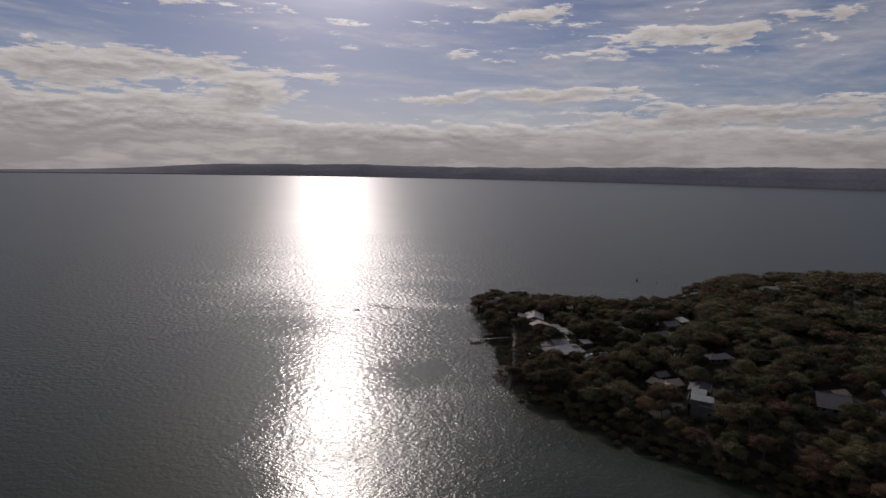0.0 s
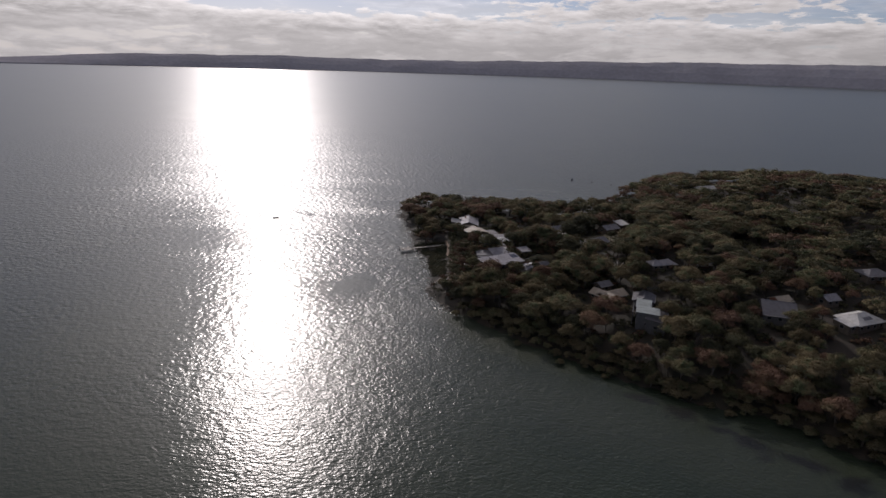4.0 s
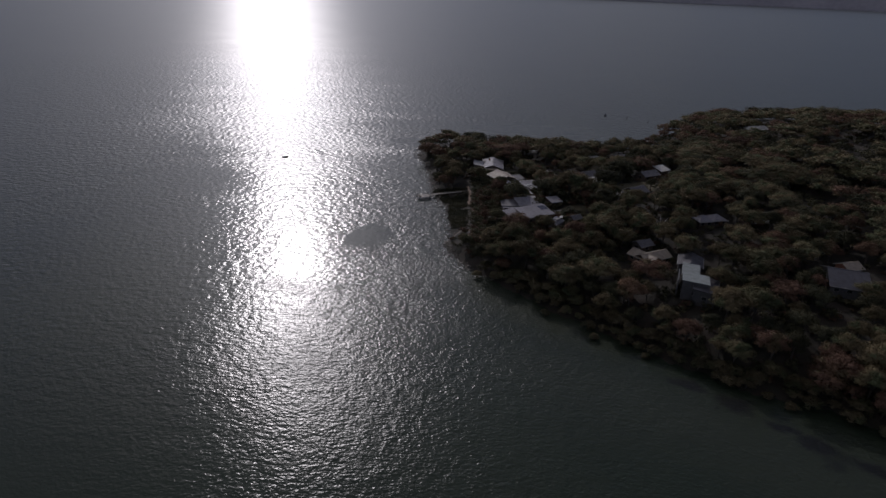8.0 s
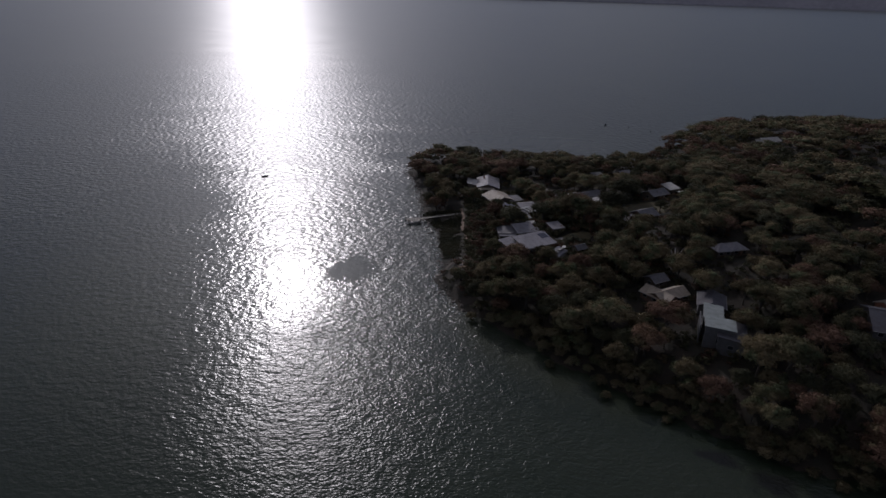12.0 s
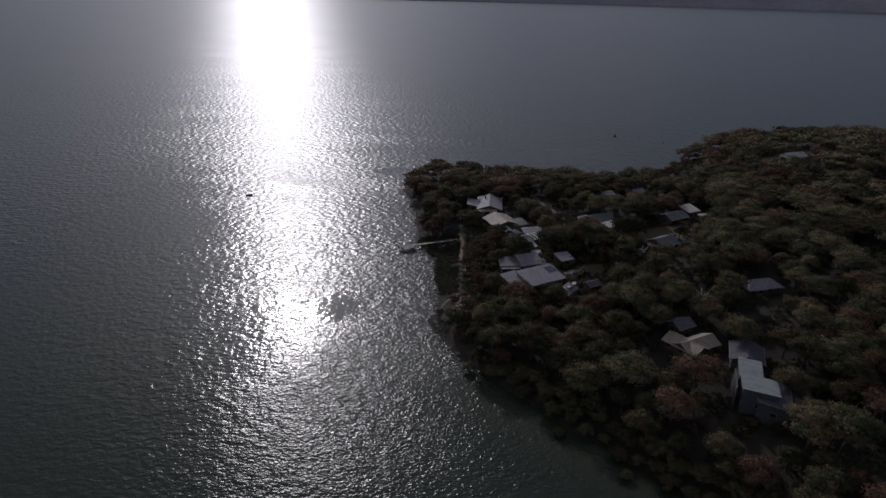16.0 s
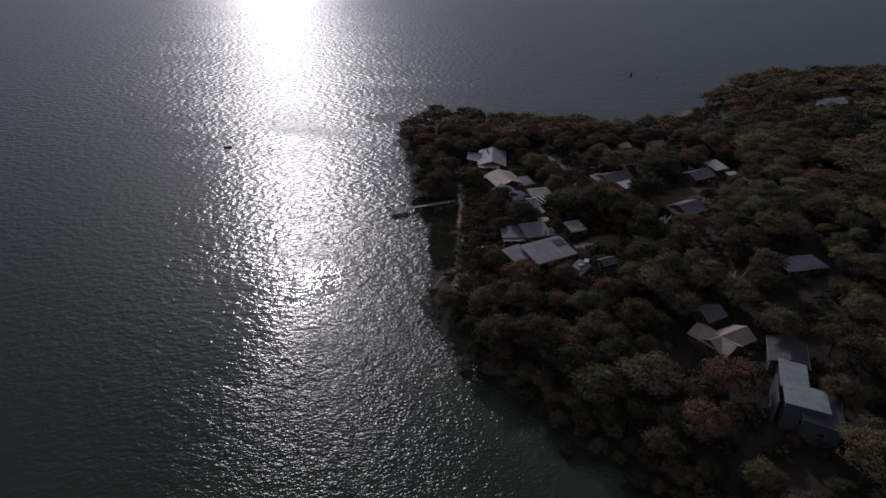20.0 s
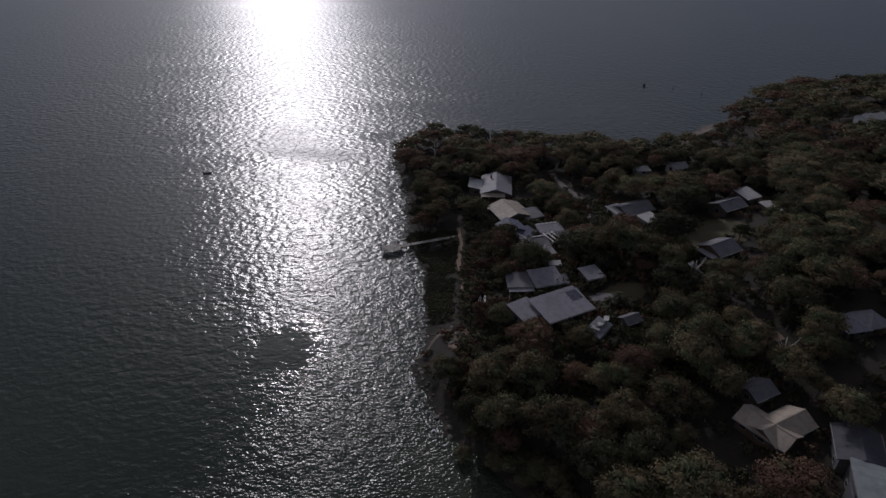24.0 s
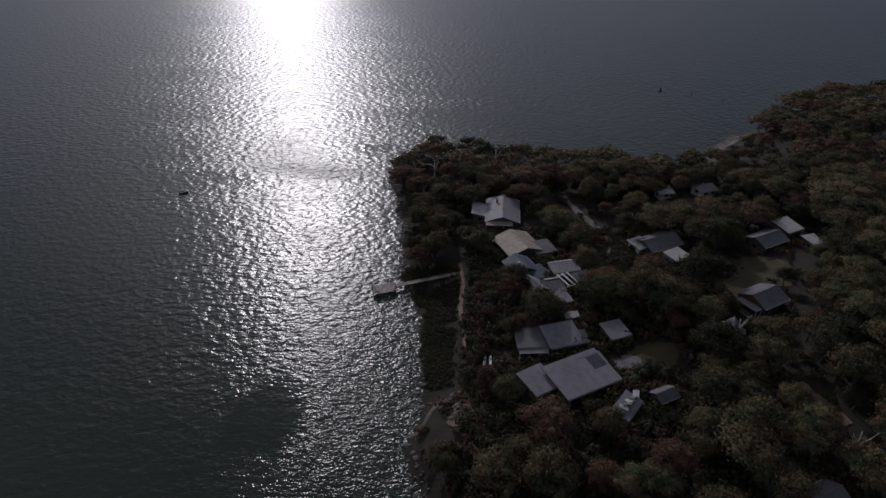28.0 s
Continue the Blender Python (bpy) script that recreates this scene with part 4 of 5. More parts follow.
# zig-zag hipped house
h = house_at(97.4, 225, "pale hipped-roof house half hidden by trees")
block(h, -3.0, -0.6, 14, 5.4, 5.6, 2.5, 1.4, "hip", CREAM, R_LIGHT, windows=2)
block(h, 2.8, 1.2, 14, 5.4, 5.6, 2.5, 1.4, "hip", CREAM, R_LIGHT, windows=2)
h = house_at(148, 171, "white-roofed house at the southern bank")
block(h, 0, 0, 22, 13, 9, 2.9, 2.0, "hip", CREAM, R_WHITE, windows=4)
part("skylight_panel", boxed(-2.0, -0.7, 0, 2.0, 0.7, 0.06), R_GREY, h, "grey roof panel").matrix_basis = pose(0.8, -2.6, 3.92, 23, 0, 22)
block(h, -6.8, -3.8, 22, 4.0, 5.2, 2.6, 0.4, "skillion", CREAM, R_WHITE, windows=1)
h = house_at(123, 178, "large house with a dark purple-grey roof")
block(h, 0, 0, -18, 10.5, 15, 2.6, 2.8, "gable", GREYWALL, R_DARK, windows=3)
block(h, 6.5, 9.5, 20, 6, 5, 2.6, 1.2, "gable", BRICK, R_CREAM, windows=2)
h = house_at(146.7, 187.4, "small grey cottage behind the white-roofed house", "cottage", "cottage")
block(h, 0, 0, 18, 6, 5, 2.6, 1.3, "gable", CREAM, R_LIGHT, windows=2)
h = house_at(114, 225, "house with white verandah rails among trees")
block(h, 0, 0, 12, 8, 5.5, 2.7, 1.6, "gable", BROWNWALL, R_DARK, windows=2)
part("verandah_rail", boxed(-4, -0.08, 0.2, 4, 0.08, 1.15), WHITE, h, "white verandah rail").matrix_basis = pose(0.7, -4.0, 1.4, 0, 0, 12)
h = house_at(170, 360, "white house near the top of the wooded hill")
block(h, 0, 0, 20, 11, 6, 3.2, 1.4, "gable", WHITE, R_WHITE, windows=4)
h = house_at(178, 210, "grey-roofed house on the eastern rise")
block(h, 0, 0, 8, 11, 8, 2.8, 1.6, "hip", CREAM, R_GREY, windows=3)
h = house_at(66, 246, "steep dark-gabled shed facing the bay", "shed", "shed")
block(h, 0, 0, 70, 5, 4.4, 2.6, 2.2, "gable", TIMBER, R_GREY, windows=0)

for x, y, ux, uy, r, reach in ((123, 178, -0.5, -0.86, 5.5, 26), (148, 171, -0.6, -0.8, 5.5, 26), (98.6, 225, -0.47, -0.88, 4.5, 20), (66.6, 194, -0.4, -0.92, 4.5, 11), (62, 194, -0.4, -0.92, 4, 9), (76.6, 177, -0.45, -0.9, 4.5, 17), (178, 210, -0.6, -0.8, 4, 22), (77, 259, -0.4, -0.92, 3.5, 12)):
    for k in range(5):               # open ground and low scrub on the bay side of the house
        clear(x + ux * reach * (k + 1) / 5, y + uy * reach * (k + 1) / 5, r * 0.72, False)
for x, y, r in ((90.9, 168.2, 3.5), (36, 244, 4), (35.5, 240, 2.5), (30, 226, 2.5), (26, 224, 2), (18.5, 230, 2.5), (41, 218, 3.5), (39.5, 213, 3), (37.5, 219, 2), (47, 221, 2.5), (50, 230, 3), (50, 234, 3), (57, 284, 3), (71, 262, 2.5), (75, 252, 3), (76, 248, 2.5), (73, 195, 3), (74, 190, 3), (71, 187, 2.5), (72, 199, 3), (71, 173, 2.5), (70, 168, 2.5), (72, 164, 2.5), (76, 166, 3), (90, 291, 3), (96, 290, 2.5), (101, 292, 2.5)):
    clear(x, y, r, False)

# ---- jetty ----
for k in range(9):
    clear(6 - 2.4 * k, 284 - 1.06 * k, 2.4)
    clear(6 - 2.4 * k, 281.5 - 1.06 * k, 2.2)
    clear(6 - 2.4 * k, 277 - 1.06 * k, 4.0, False)
for k in range(10):
    clear(-3.5, 236 + 4.6 * k, 4.5, False)
    clear(2.0, 236 + 4.6 * k, 3.0, False)
jet_a, jet_b = Vector((4, 283.2, 0)), Vector((-13.2, 275.6, 0))
along = (jet_b - jet_a)
turn = math.degrees(math.atan2(along.y, along.x))
jetty = new("jetty")
jetty.location, jetty.rotation_euler = (jet_a.x, jet_a.y, 0), (0, 0, radians(turn))
tagged(jetty, "weathered timber jetty with a square landing at its end", "jetty")
span = along.length


def box_mesh(name, x, y, z, mat):
    bm = boxed(-x, -y, 0, x, y, z)
    me = bpy.data.meshes.new(name)
    bm.to_mesh(me)
    bm.free()
    me.materials.append(mat)
    return me


plank, wide = box_mesh("plank", 0.13, 0.75, 0.05, TIMBER), box_mesh("plank", 0.13, 2.1, 0.05, TIMBER)
for k in range(int(span / 0.3)):
    piece("plank", plank, jetty, m=pose(0.15 + k * 0.3, 0, 1.25 + 0.01 * math.sin(k * 7.1), 0, 0, 0.6 * math.sin(k * 3.3)))
for k in range(20):
    piece("plank", wide, jetty, m=pose(span + 0.2 + k * 0.3, 0.3, 1.25 + 0.01 * math.sin(k * 5.1)))
for v in (-0.6, 0.5):
    part("bearer", boxed(0, v, 1.03, span + 6.2, v + 0.12, 1.245), PILE, jetty, "dark timber bearer")
for k in range(7):
    for v in (-0.72, 0.72):
        vs, ts = tube_mesh([[(span * k / 6, v, -1.8, 0.13), (span * k / 6, v, 1.22, 0.12)]], 8)
        piece("pile", mesh_fast("pile", vs, ts, PILE), jetty, "dark timber pile")
for u in (span + 0.5, span + 5.9):
    for v in (-1.7, 2.3):
        vs, ts = tube_mesh([[(u, v, -1.8, 0.16), (u, v, 2.1, 0.14)]], 8)
        piece("pile", mesh_fast("pile", vs, ts, PILE), jetty, "dark mooring pile")
part("handrail", boxed(0, 0.78, 2.1, span, 0.84, 2.18), TIMBER, jetty, "grey handrail")
for k in range(8):
    part("rail_post", boxed(span * k / 7.2, 0.78, 1.25, span * k / 7.2 + 0.08, 0.86, 2.095), TIMBER, jetty)
part("bench", boxed(span + 4.8, -1.4, 1.32, span + 5.3, 1.6, 1.75, bevel=0.03), TIMBER, jetty, "plain timber bench")

# ---- boats and marks on the water ----


def hull(length, beam, depth):
    bm = bmesh.new()
    rows = []
    for i in range(9):
        u = i / 8
        w = beam / 2 * (1 - max(0, (u - 0.45) / 0.55) ** 2.2) * (0.86 + 0.14 * min(1, u * 4))
        z = depth * (0.9 + 0.25 * u * u)
        x = -length / 2 + length * u
        rows.append([bm.verts.new(p) for p in ((x, -w, z), (x, -w * 0.8, depth * 0.3), (x, 0, 0.0 if u < 0.8 else depth * (u - 0.8) * 2.5), (x, w * 0.8, depth * 0.3), (x, w, z))])
    for a, b in zip(rows, rows[1:]):
        for k in range(4):
            bm.faces.new((a[k], a[k + 1], b[k + 1], b[k]))
        bm.faces.new((a[0], b[0], b[4], a[4]))
    bm.faces.new(rows[0])
    bmesh.ops.remove_doubles(bm, verts=bm.verts, dist=0.001)
    bmesh.ops.recalc_face_normals(bm, faces=bm.faces)
    return bm


def dinghy(x, y, turn, length, mat, label, cabin=False):
    b = new("boat")
    b.location, b.rotation_euler = (x, y, -0.18), (0, 0, radians(turn))
    tagged(b, label, "boat")
    part("hull", hull(length, length * 0.36, 0.75), mat, b)
    if cabin:
        c = part("cabin", boxed(-0.9, -0.55, 0.74, 0.7, 0.55, 1.65, bevel=0.12), DARKMETAL, b, "dark cabin")
        part("windscreen", boxed(0.705, -0.45, 1.05, 0.73, 0.45, 1.5), GLASS, c)
        part("mast", boxed(-0.05, -0.05, 1.654, 0.05, 0.05, 3.2), DARKMETAL, b)
    part("outboard", boxed(-length / 2 - 0.35, -0.16, 0.2, -length / 2 - 0.02, 0.16, 1.1, bevel=0.06), DARKMETAL, b, "dark outboard motor")
    return b


dinghy(111.7, 488.8, 70, 4.6, DARKMETAL, "dark cabin boat moored in the far bay", True)
dinghy(-98.4, 333, 25, 3.0, PILE, "small dark dinghy lying at anchor")
for x, y in ((126.5, 479.7), (139.5, 467.5)):
    mk = new("mooring_post")
    mk.location = (x, y, 0)
    tagged(mk, "dark timber mooring post standing in the bay", "post", "mooring posts in the far bay")
    vs, ts = tube_mesh([[(0, 0, -2, 0.22), (0, 0, 1.9, 0.2)]], 8)
    piece("shaft", mesh_fast("shaft", vs, ts, PILE), mk)
    vs, ts = tube_mesh([[(0, 0, 1.902, 0.26), (0, 0, 2.15, 0.05)]], 8)
    piece("cap", mesh_fast("cap", vs, ts, DARKMETAL), mk, "dark pointed cap")

for k in range(2):
    kx, ky = 11.8 + k * 1.3, 240.9 + 0.1 * k
    b = new("kayak")
    b.location, b.rotation_euler = (kx, ky, high(kx, ky) + 0.02), (0, 0, radians(83 + 6 * k))
    tagged(b, "pale kayak drawn up on the grass", "kayak", "kayaks on the grass")
    part("hull", hull(3.6, 0.62, 0.3), WHITE, b)
    part("cockpit", boxed(-0.4, -0.2, 0.285, 0.3, 0.2, 0.33, bevel=0.02), DARKMETAL, b, "dark cockpit rim")
clear(12.4, 240, 3.6)
clear(12.4, 236, 3.5, False)

# ---- rocks along the shore ----


def rock_mesh(seed):
    bm = bmesh.new()
    bmesh.ops.create_icosphere(bm, subdivisions=2, radius=1)
    for v in bm.verts:
        n = noise.noise(v.co * 1.3 + Vector((seed * 7.1, 0, 0)))
        v.co *= 1 + 0.45 * n
        v.co.z = max(v.co.z * 0.6, -0.35)
    vs, fs = [v.co.copy() for v in bm.verts], [[v.index for v in f.verts] for f in bm.faces]
    bm.free()
    return vs, fs


rocks = [mesh_of("rock", *rock_mesh(k), ROCK) for k in range(5)]


def shore_walk(first, last, step):
    """Points along the shoreline between two of its corners, with the direction inland."""
    out = []
    for (ax, ay), (bx, by) in zip(SHORE[first:last], SHORE[first + 1:last + 1]):
        d = math.hypot(bx - ax, by - ay)
        for k in range(max(int(d / step), 1)):
            u = k / max(int(d / step), 1)
            out.append((ax + (bx - ax) * u, ay + (by - ay) * u, (by - ay) / d, -(bx - ax) / d))
    return out


rnd = random.Random(5)
spots = [s for s in shore_walk(17, 31, 1.9)]
for i, (x, y, nx, ny) in enumerate(spots):
    o = rnd.uniform(-1.8, 1.2)
    px, py = x + nx * o, y + ny * o
    s = rnd.uniform(0.25, 0.65)
    r = new("rock", rocks[i % 5])
    r.matrix_basis = pose(px, py, max(high(px, py), -0.1) + 0.18 * s, 0, 0, rnd.uniform(0, 360)) @ Matrix.Diagonal((s * 1.3, s, s * 0.8, 1))
    tagged(r, "weathered sandstone rock at the water's edge", "rock", "rocks along the shore")
vs_all, ts_all, base = [], [], 0
for i in range(520):
    x, y, nx, ny = rnd.choice(spots)
    o = rnd.uniform(-3.0, 1.6)
    vs, fs = rock_mesh(i % 11)
    s = rnd.uniform(0.12, 0.4)
    a = rnd.uniform(0, 6.28)
    px, py = x + nx * o + rnd.uniform(-1, 1), y + ny * o + rnd.uniform(-1, 1)
    z = max(high(px, py), -0.05) + 0.05
    for v in vs:
        vs_all.append((px + s * (v.x * math.cos(a) - v.y * math.sin(a)), py + s * (v.x * math.sin(a) + v.y * math.cos(a)), z + s * v.z))
    ts_all += [(f[0] + base, f[1] + base, f[2] + base) for f in fs]
    base = len(vs_all)
tagged(new("shore_stones", mesh_fast("shore_stones", vs_all, ts_all, ROCK)), "small stones scattered along the shoreline", "stones", kind="stuff")

# stones and stumps on the bank of the small landing
rnd = random.Random(51)
for i in range(22):
    px, py = 7.9 + rnd.gauss(0, 2.4), 227.8 + rnd.gauss(0, 3.6)
    s = rnd.uniform(0.3, 0.75)
    r = new("rock", rocks[i % 5])
    r.matrix_basis = pose(px, py, high(px, py) + 0.12 * s, 0, 0, rnd.uniform(0, 360)) @ Matrix.Diagonal((s * 1.3, s, s * 0.9, 1))
    tagged(r, "pale broken stone on the bank of the landing", "rock", "stones on the bank")

# thin white flecks on the western shore: breaking foam, and sun glints painted white
vs_all, ts_all = [], []
for i in range(420):
    x, y, nx, ny = rnd.choice(spots)
    o = -rnd.uniform(0.2, 3.2)
    px, py = x + nx * o + rnd.uniform(-1.5, 1.5), y + ny * o + rnd.uniform(-1.5, 1.5)
    if sample(DEPTH, px, py) > -0.3:
        continue
    a, l, w = rnd.uniform(0, 6.28), rnd.uniform(0.2, 0.8), rnd.uniform(0.05, 0.16)
    b0 = len(vs_all)
    for q in range(6):
        t = q * math.pi / 3
        u, v = l * math.cos(t) * rnd.uniform(0.6, 1), w * math.sin(t) * rnd.uniform(0.6, 1.3)
        vs_all.append((px + u * math.cos(a) - v * math.sin(a), py + u * math.sin(a) + v * math.cos(a), 0.03))
    ts_all += [(b0, b0 + q, b0 + q + 1) for q in range(1, 5)]
tagged(new("foam", mesh_fast("foam", vs_all, ts_all, FOAM_GLINT)), "white flecks of foam and painted sun glints at the shoreline", "foam", kind="stuff")

# bleached dead tree at the tip
dead = new("dead_tree")
dead.location = (-7.5, 349, high(-7.5, 349))
tagged(dead, "bleached bare dead tree near the tip", "tree")
rnd = random.Random(11)
limbs = [[(0, 0, -0.3, 0.3), (0.3, 0.2, 2.5, 0.24), (0.1, 0.5, 5.2, 0.15)]]
for k in range(9):
    a, z = rnd.uniform(0, 6.28), rnd.uniform(2.0, 5.0)
    l = rnd.uniform(2.0, 4.2)
    limbs.append([(0.2, 0.3, z, 0.13), (0.2 + l * 0.5 * math.cos(a), 0.3 + l * 0.5 * math.sin(a), z + rnd.uniform(0.4, 1.2), 0.1), (l * math.cos(a + 0.4), l * math.sin(a + 0.4), z + rnd.uniform(0.8, 2.6), 0.05)])
for k, path in enumerate(limbs):
    vs, ts = tube_mesh([path], 6)
    piece("trunk" if k == 0 else "limb", mesh_fast("limb", vs, ts, DEADWOOD), dead)
clear(-7.5, 347, 5)

# palms by the patio


def palm(x, y, tall, seed):
    r = random.Random(seed)
    ob = new("palm_tree")
    ob.location = (x, y, high(x, y))
    tagged(ob, "small palm with arching fronds beside the patio", "palm", "palms by the patio")
    vs, ts = tube_mesh([[(0, 0, -0.4, 0.2), (0.1, 0.05, tall * 0.5, 0.15), (0.15, 0.1, tall, 0.12)]], 7)
    piece("trunk", mesh_fast("trunk", vs, ts, BARK), ob, "slim ringed trunk")
    for k in range(13):
        a, rise, l = 2.4 * k, r.uniform(0.2, 1.1), r.uniform(1.6, 2.4)
        verts, faces = [], []
        for i in range(7):
            u = i / 6
            w = 0.34 * math.sin(math.pi * min(u * 0.9 + 0.1, 1)) + 0.02
            d, z = l * u, tall + rise * l * (u - 1.25 * u * u)
            for side, drop in ((-1, 0.16), (0, 0), (1, 0.16)):
                verts.append((0.15 + d * math.cos(a) - side * w * math.sin(a), 0.1 + d * math.sin(a) + side * w * math.cos(a), z - drop * w * 3))
        for i in range(6):
            for j in range(2):
                faces.append((i * 3 + j, i * 3 + j + 1, i * 3 + j + 4, i * 3 + j + 3))
        piece("frond", mesh_of("frond", verts, faces, FERN), ob)


for k, (x, y, t) in enumerate(((43.5, 233.0, 2.6), (45.8, 234.6, 3.1), (47.6, 233.2, 2.4), (41.2, 231.0, 2.2))):
    palm(x, y, t, 60 + k)


def pale_snag(x, y, tall, seed, label):
    r = random.Random(seed)
    ob = new("dead_tree")
    ob.location = (x, y, high(x, y))
    tagged(ob, label, "tree")
    lean = r.uniform(-1.2, 1.2)
    paths = [[(0, 0, -0.4, 0.26), (lean * 0.4, 0.2, tall * 0.5, 0.2), (lean, 0.3, tall, 0.08)]]
    for k in range(5):
        a, z = r.uniform(0, 6.28), r.uniform(0.45, 0.85) * tall
        l = r.uniform(1.2, 2.8)
        paths.append([(lean * z / tall, 0.2, z, 0.12), (lean * z / tall + l * 0.6 * math.cos(a), 0.2 + l * 0.6 * math.sin(a), z + 0.6 * l, 0.08), (lean * z / tall + l * math.cos(a), 0.2 + l * math.sin(a), z + 1.3 * l, 0.03)])
    for k, path in enumerate(paths):
        vs, ts = tube_mesh([path], 6)
        piece("trunk" if k == 0 else "limb", mesh_fast("limb", vs, ts, DEADWOOD), ob)


pale_snag(75.0, 211.8, 8.5, 3, "pale bare trunk standing above the canopy")
pale_snag(66.7, 244.0, 7.5, 4, "pale forked dead tree among green crowns")
pale_snag(15, 352, 10.0, 6, "thin bleached dead tree near the point")

# ---- trees ----
bm = bmesh.new()
bmesh.ops.create_icosphere(bm, subdivisions=1, radius=1)
bm.verts.index_update()
ICO_V = np.array([v.co[:] for v in bm.verts])
ICO_T = np.array([[v.index for v in f.verts] for f in bm.faces])
bm.free()


def crown_arrays(rng, radius, tall, centre, clumps, leaves, leaf, flat=0.25, size=(0.34, 0.5)):
    """A crown of clumps: an uneven core in each, and leaf sprays that stick out of it all round and face away from its middle."""
    vs, ts, ns, mids, base = [], [], [], [], 0
    lobes = [(rng.uniform(0, 6.28), rng.uniform(0.7, 1.25)) for _ in range(5)]
    for k in range(clumps):
        a = 2.4 * k + rng.uniform(-0.5, 0.5)
        reach = 1 + sum(0.1 * g * math.cos((i + 1) * a + p) for i, (p, g) in enumerate(lobes[:3]))
        q = math.sqrt((k + 0.5) / clumps) * 0.74
        z = math.sqrt(max(1 - q * q * 1.5, 0.02)) * rng.uniform(0.42, 0.92) - flat * rng.uniform(0, 1)
        mid = np.array([q * math.cos(a) * radius * reach, q * math.sin(a) * radius * reach, centre + z * tall])
        r = radius * rng.uniform(*size)
        mids.append((mid, r))
        core = ICO_V * (r * 0.52) * rng.uniform(0.55, 1.3, (len(ICO_V), 1)) * [1, 1, 0.76] + mid
        vs.append(core)
        ts.append(ICO_T + base)
        ns.append(ICO_V)
        base += len(core)
        d = rng.normal(size=(leaves, 3))
        d[:, 2] = np.abs(d[:, 2]) * 0.9 - 0.35
        d /= np.linalg.norm(d, axis=1)[:, None]
        at = mid + d * [1, 1, 0.76] * r * rng.uniform(0.42, 1.3, (leaves, 1))
        s = leaf * rng.uniform(0.6, 1.5, (leaves, 1))
        u = np.cross(d, rng.normal(size=(leaves, 3)))
        u /= np.linalg.norm(u, axis=1)[:, None] + 1e-9
        v = np.cross(d, u) * 0.8 + d * rng.uniform(-1.1, 1.1, (leaves, 1))
        p = np.stack([at - u * s, at - v * s * 0.55, at + u * s, at + v * s * 0.55], 1).reshape(-1, 3)
        vs.append(p)
        far = (at - [0, 0, centre]) / [radius, radius, tall]
        n = 0.45 * d + 0.7 * far + [0, 0, 0.2] + 0.34 * rng.normal(size=(leaves, 3))
        ns.append(np.repeat(n, 4, 0))
        i = base + 4 * np.arange(leaves)[:, None]
        ts.append(np.concatenate([i + [0, 1, 2], i + [0, 2, 3]]))
        base += 4 * leaves
    ns = np.concatenate(ns)
    return np.concatenate(vs), np.concatenate(ts), mids, ns / np.linalg.norm(ns, axis=1)[:, None]


def trunk_arrays(rng, mids, centre, thick, limbs):
    lean = rng.uniform(-0.5, 0.5, 2)
    fork = centre * 0.55
    paths = [[(0, 0, -0.8, thick * 1.3), (lean[0] * 0.3, lean[1] * 0.3, fork * 0.5, thick), (lean[0], lean[1], fork, thick * 0.8), (lean[0] * 1.4, lean[1] * 1.4, centre * 1.1, thick * 0.35)]]
    for mid, r in mids[:limbs]:
        paths.append([(lean[0], lean[1], fork * rng.uniform(0.8, 1.05), thick * 0.5), tuple((np.array([lean[0], lean[1], fork]) * 0.5 + mid * 0.5) + [0, 0, -0.4]) + (thick * 0.36,), tuple(mid) + (thick * 0.15,)])
    return tube_mesh(paths, 6)


KINDS = {                              # radius, height of crown, centre, clumps, leaves, leaf, trunk, material
    "gum": (4.4, 4.3, 4.9, 34, 190, 0.158, 0.26, GUM),
    "bronze": (4.1, 4.1, 4.6, 32, 190, 0.152, 0.22, GUM_RED),
    "dark": (4.0, 4.4, 4.3, 32, 190, 0.152, 0.22, FERN),
    "mangrove": (3.0, 2.4, 1.4, 24, 170, 0.125, 0.14, MANGROVE),
}
WORDS = {
    "gum": ("gum_tree", "olive-green gum tree with an open crown", "gum trees"),
    "bronze": ("paperbark_tree", "bronze-tinted broad tree with a ragged crown", "bronze-tinted trees"),
    "dark": ("fig_tree", "dense dark green tree with a rounded crown", "dark green trees"),
    "mangrove": ("mangrove", "low rounded mangrove at the water's edge", "mangroves along the shore"),
}
MODELS, LIGHT = {}, {}
for n_kind, (kind, (radius, tall, centre, clumps, leaves, leaf, thick, mat)) in enumerate(KINDS.items()):
    MODELS[kind], LIGHT[kind] = [], []
    for k in range(5):
        rng = np.random.default_rng(100 * n_kind + k)
        size = (0.2, 0.36) if kind != "mangrove" else (0.24, 0.38)
        v, t, mids, nv = crown_arrays(rng, radius * rng.uniform(0.9, 1.12), tall * rng.uniform(0.85, 1.15), centre * rng.uniform(0.9, 1.12), clumps, leaves, leaf, size=size)
        tv, tt = trunk_arrays(rng, mids, centre, thick, 6)
        MODELS[kind].append((mesh_fast("crown", v, t, mat, normals=nv), mesh_fast("trunk", tv, tt, BARK)))
        v, t, mids, nv = crown_arrays(rng, radius, tall, centre, 16, 44, leaf * 1.7, size=(0.26, 0.42))
        LIGHT[kind].append((v, t, nv))

LANDMARKS = [(64.0, 180.0, 1.6, "bronze"), (66.5, 267.0, 1.65, "dark"), (34.0, 217.5, 0.8, "gum"), (60.0, 238.0, 1.5, "dark"), (110.5, 217.5, 1.25, "gum"), (116.5, 217.0, 1.1, "dark")]
for x, y, grow, kind in LANDMARKS:
    clear(x, y, 2.2 * grow, False)
rnd = random.Random(21)
BLOCKED = np.array(CLEAR)


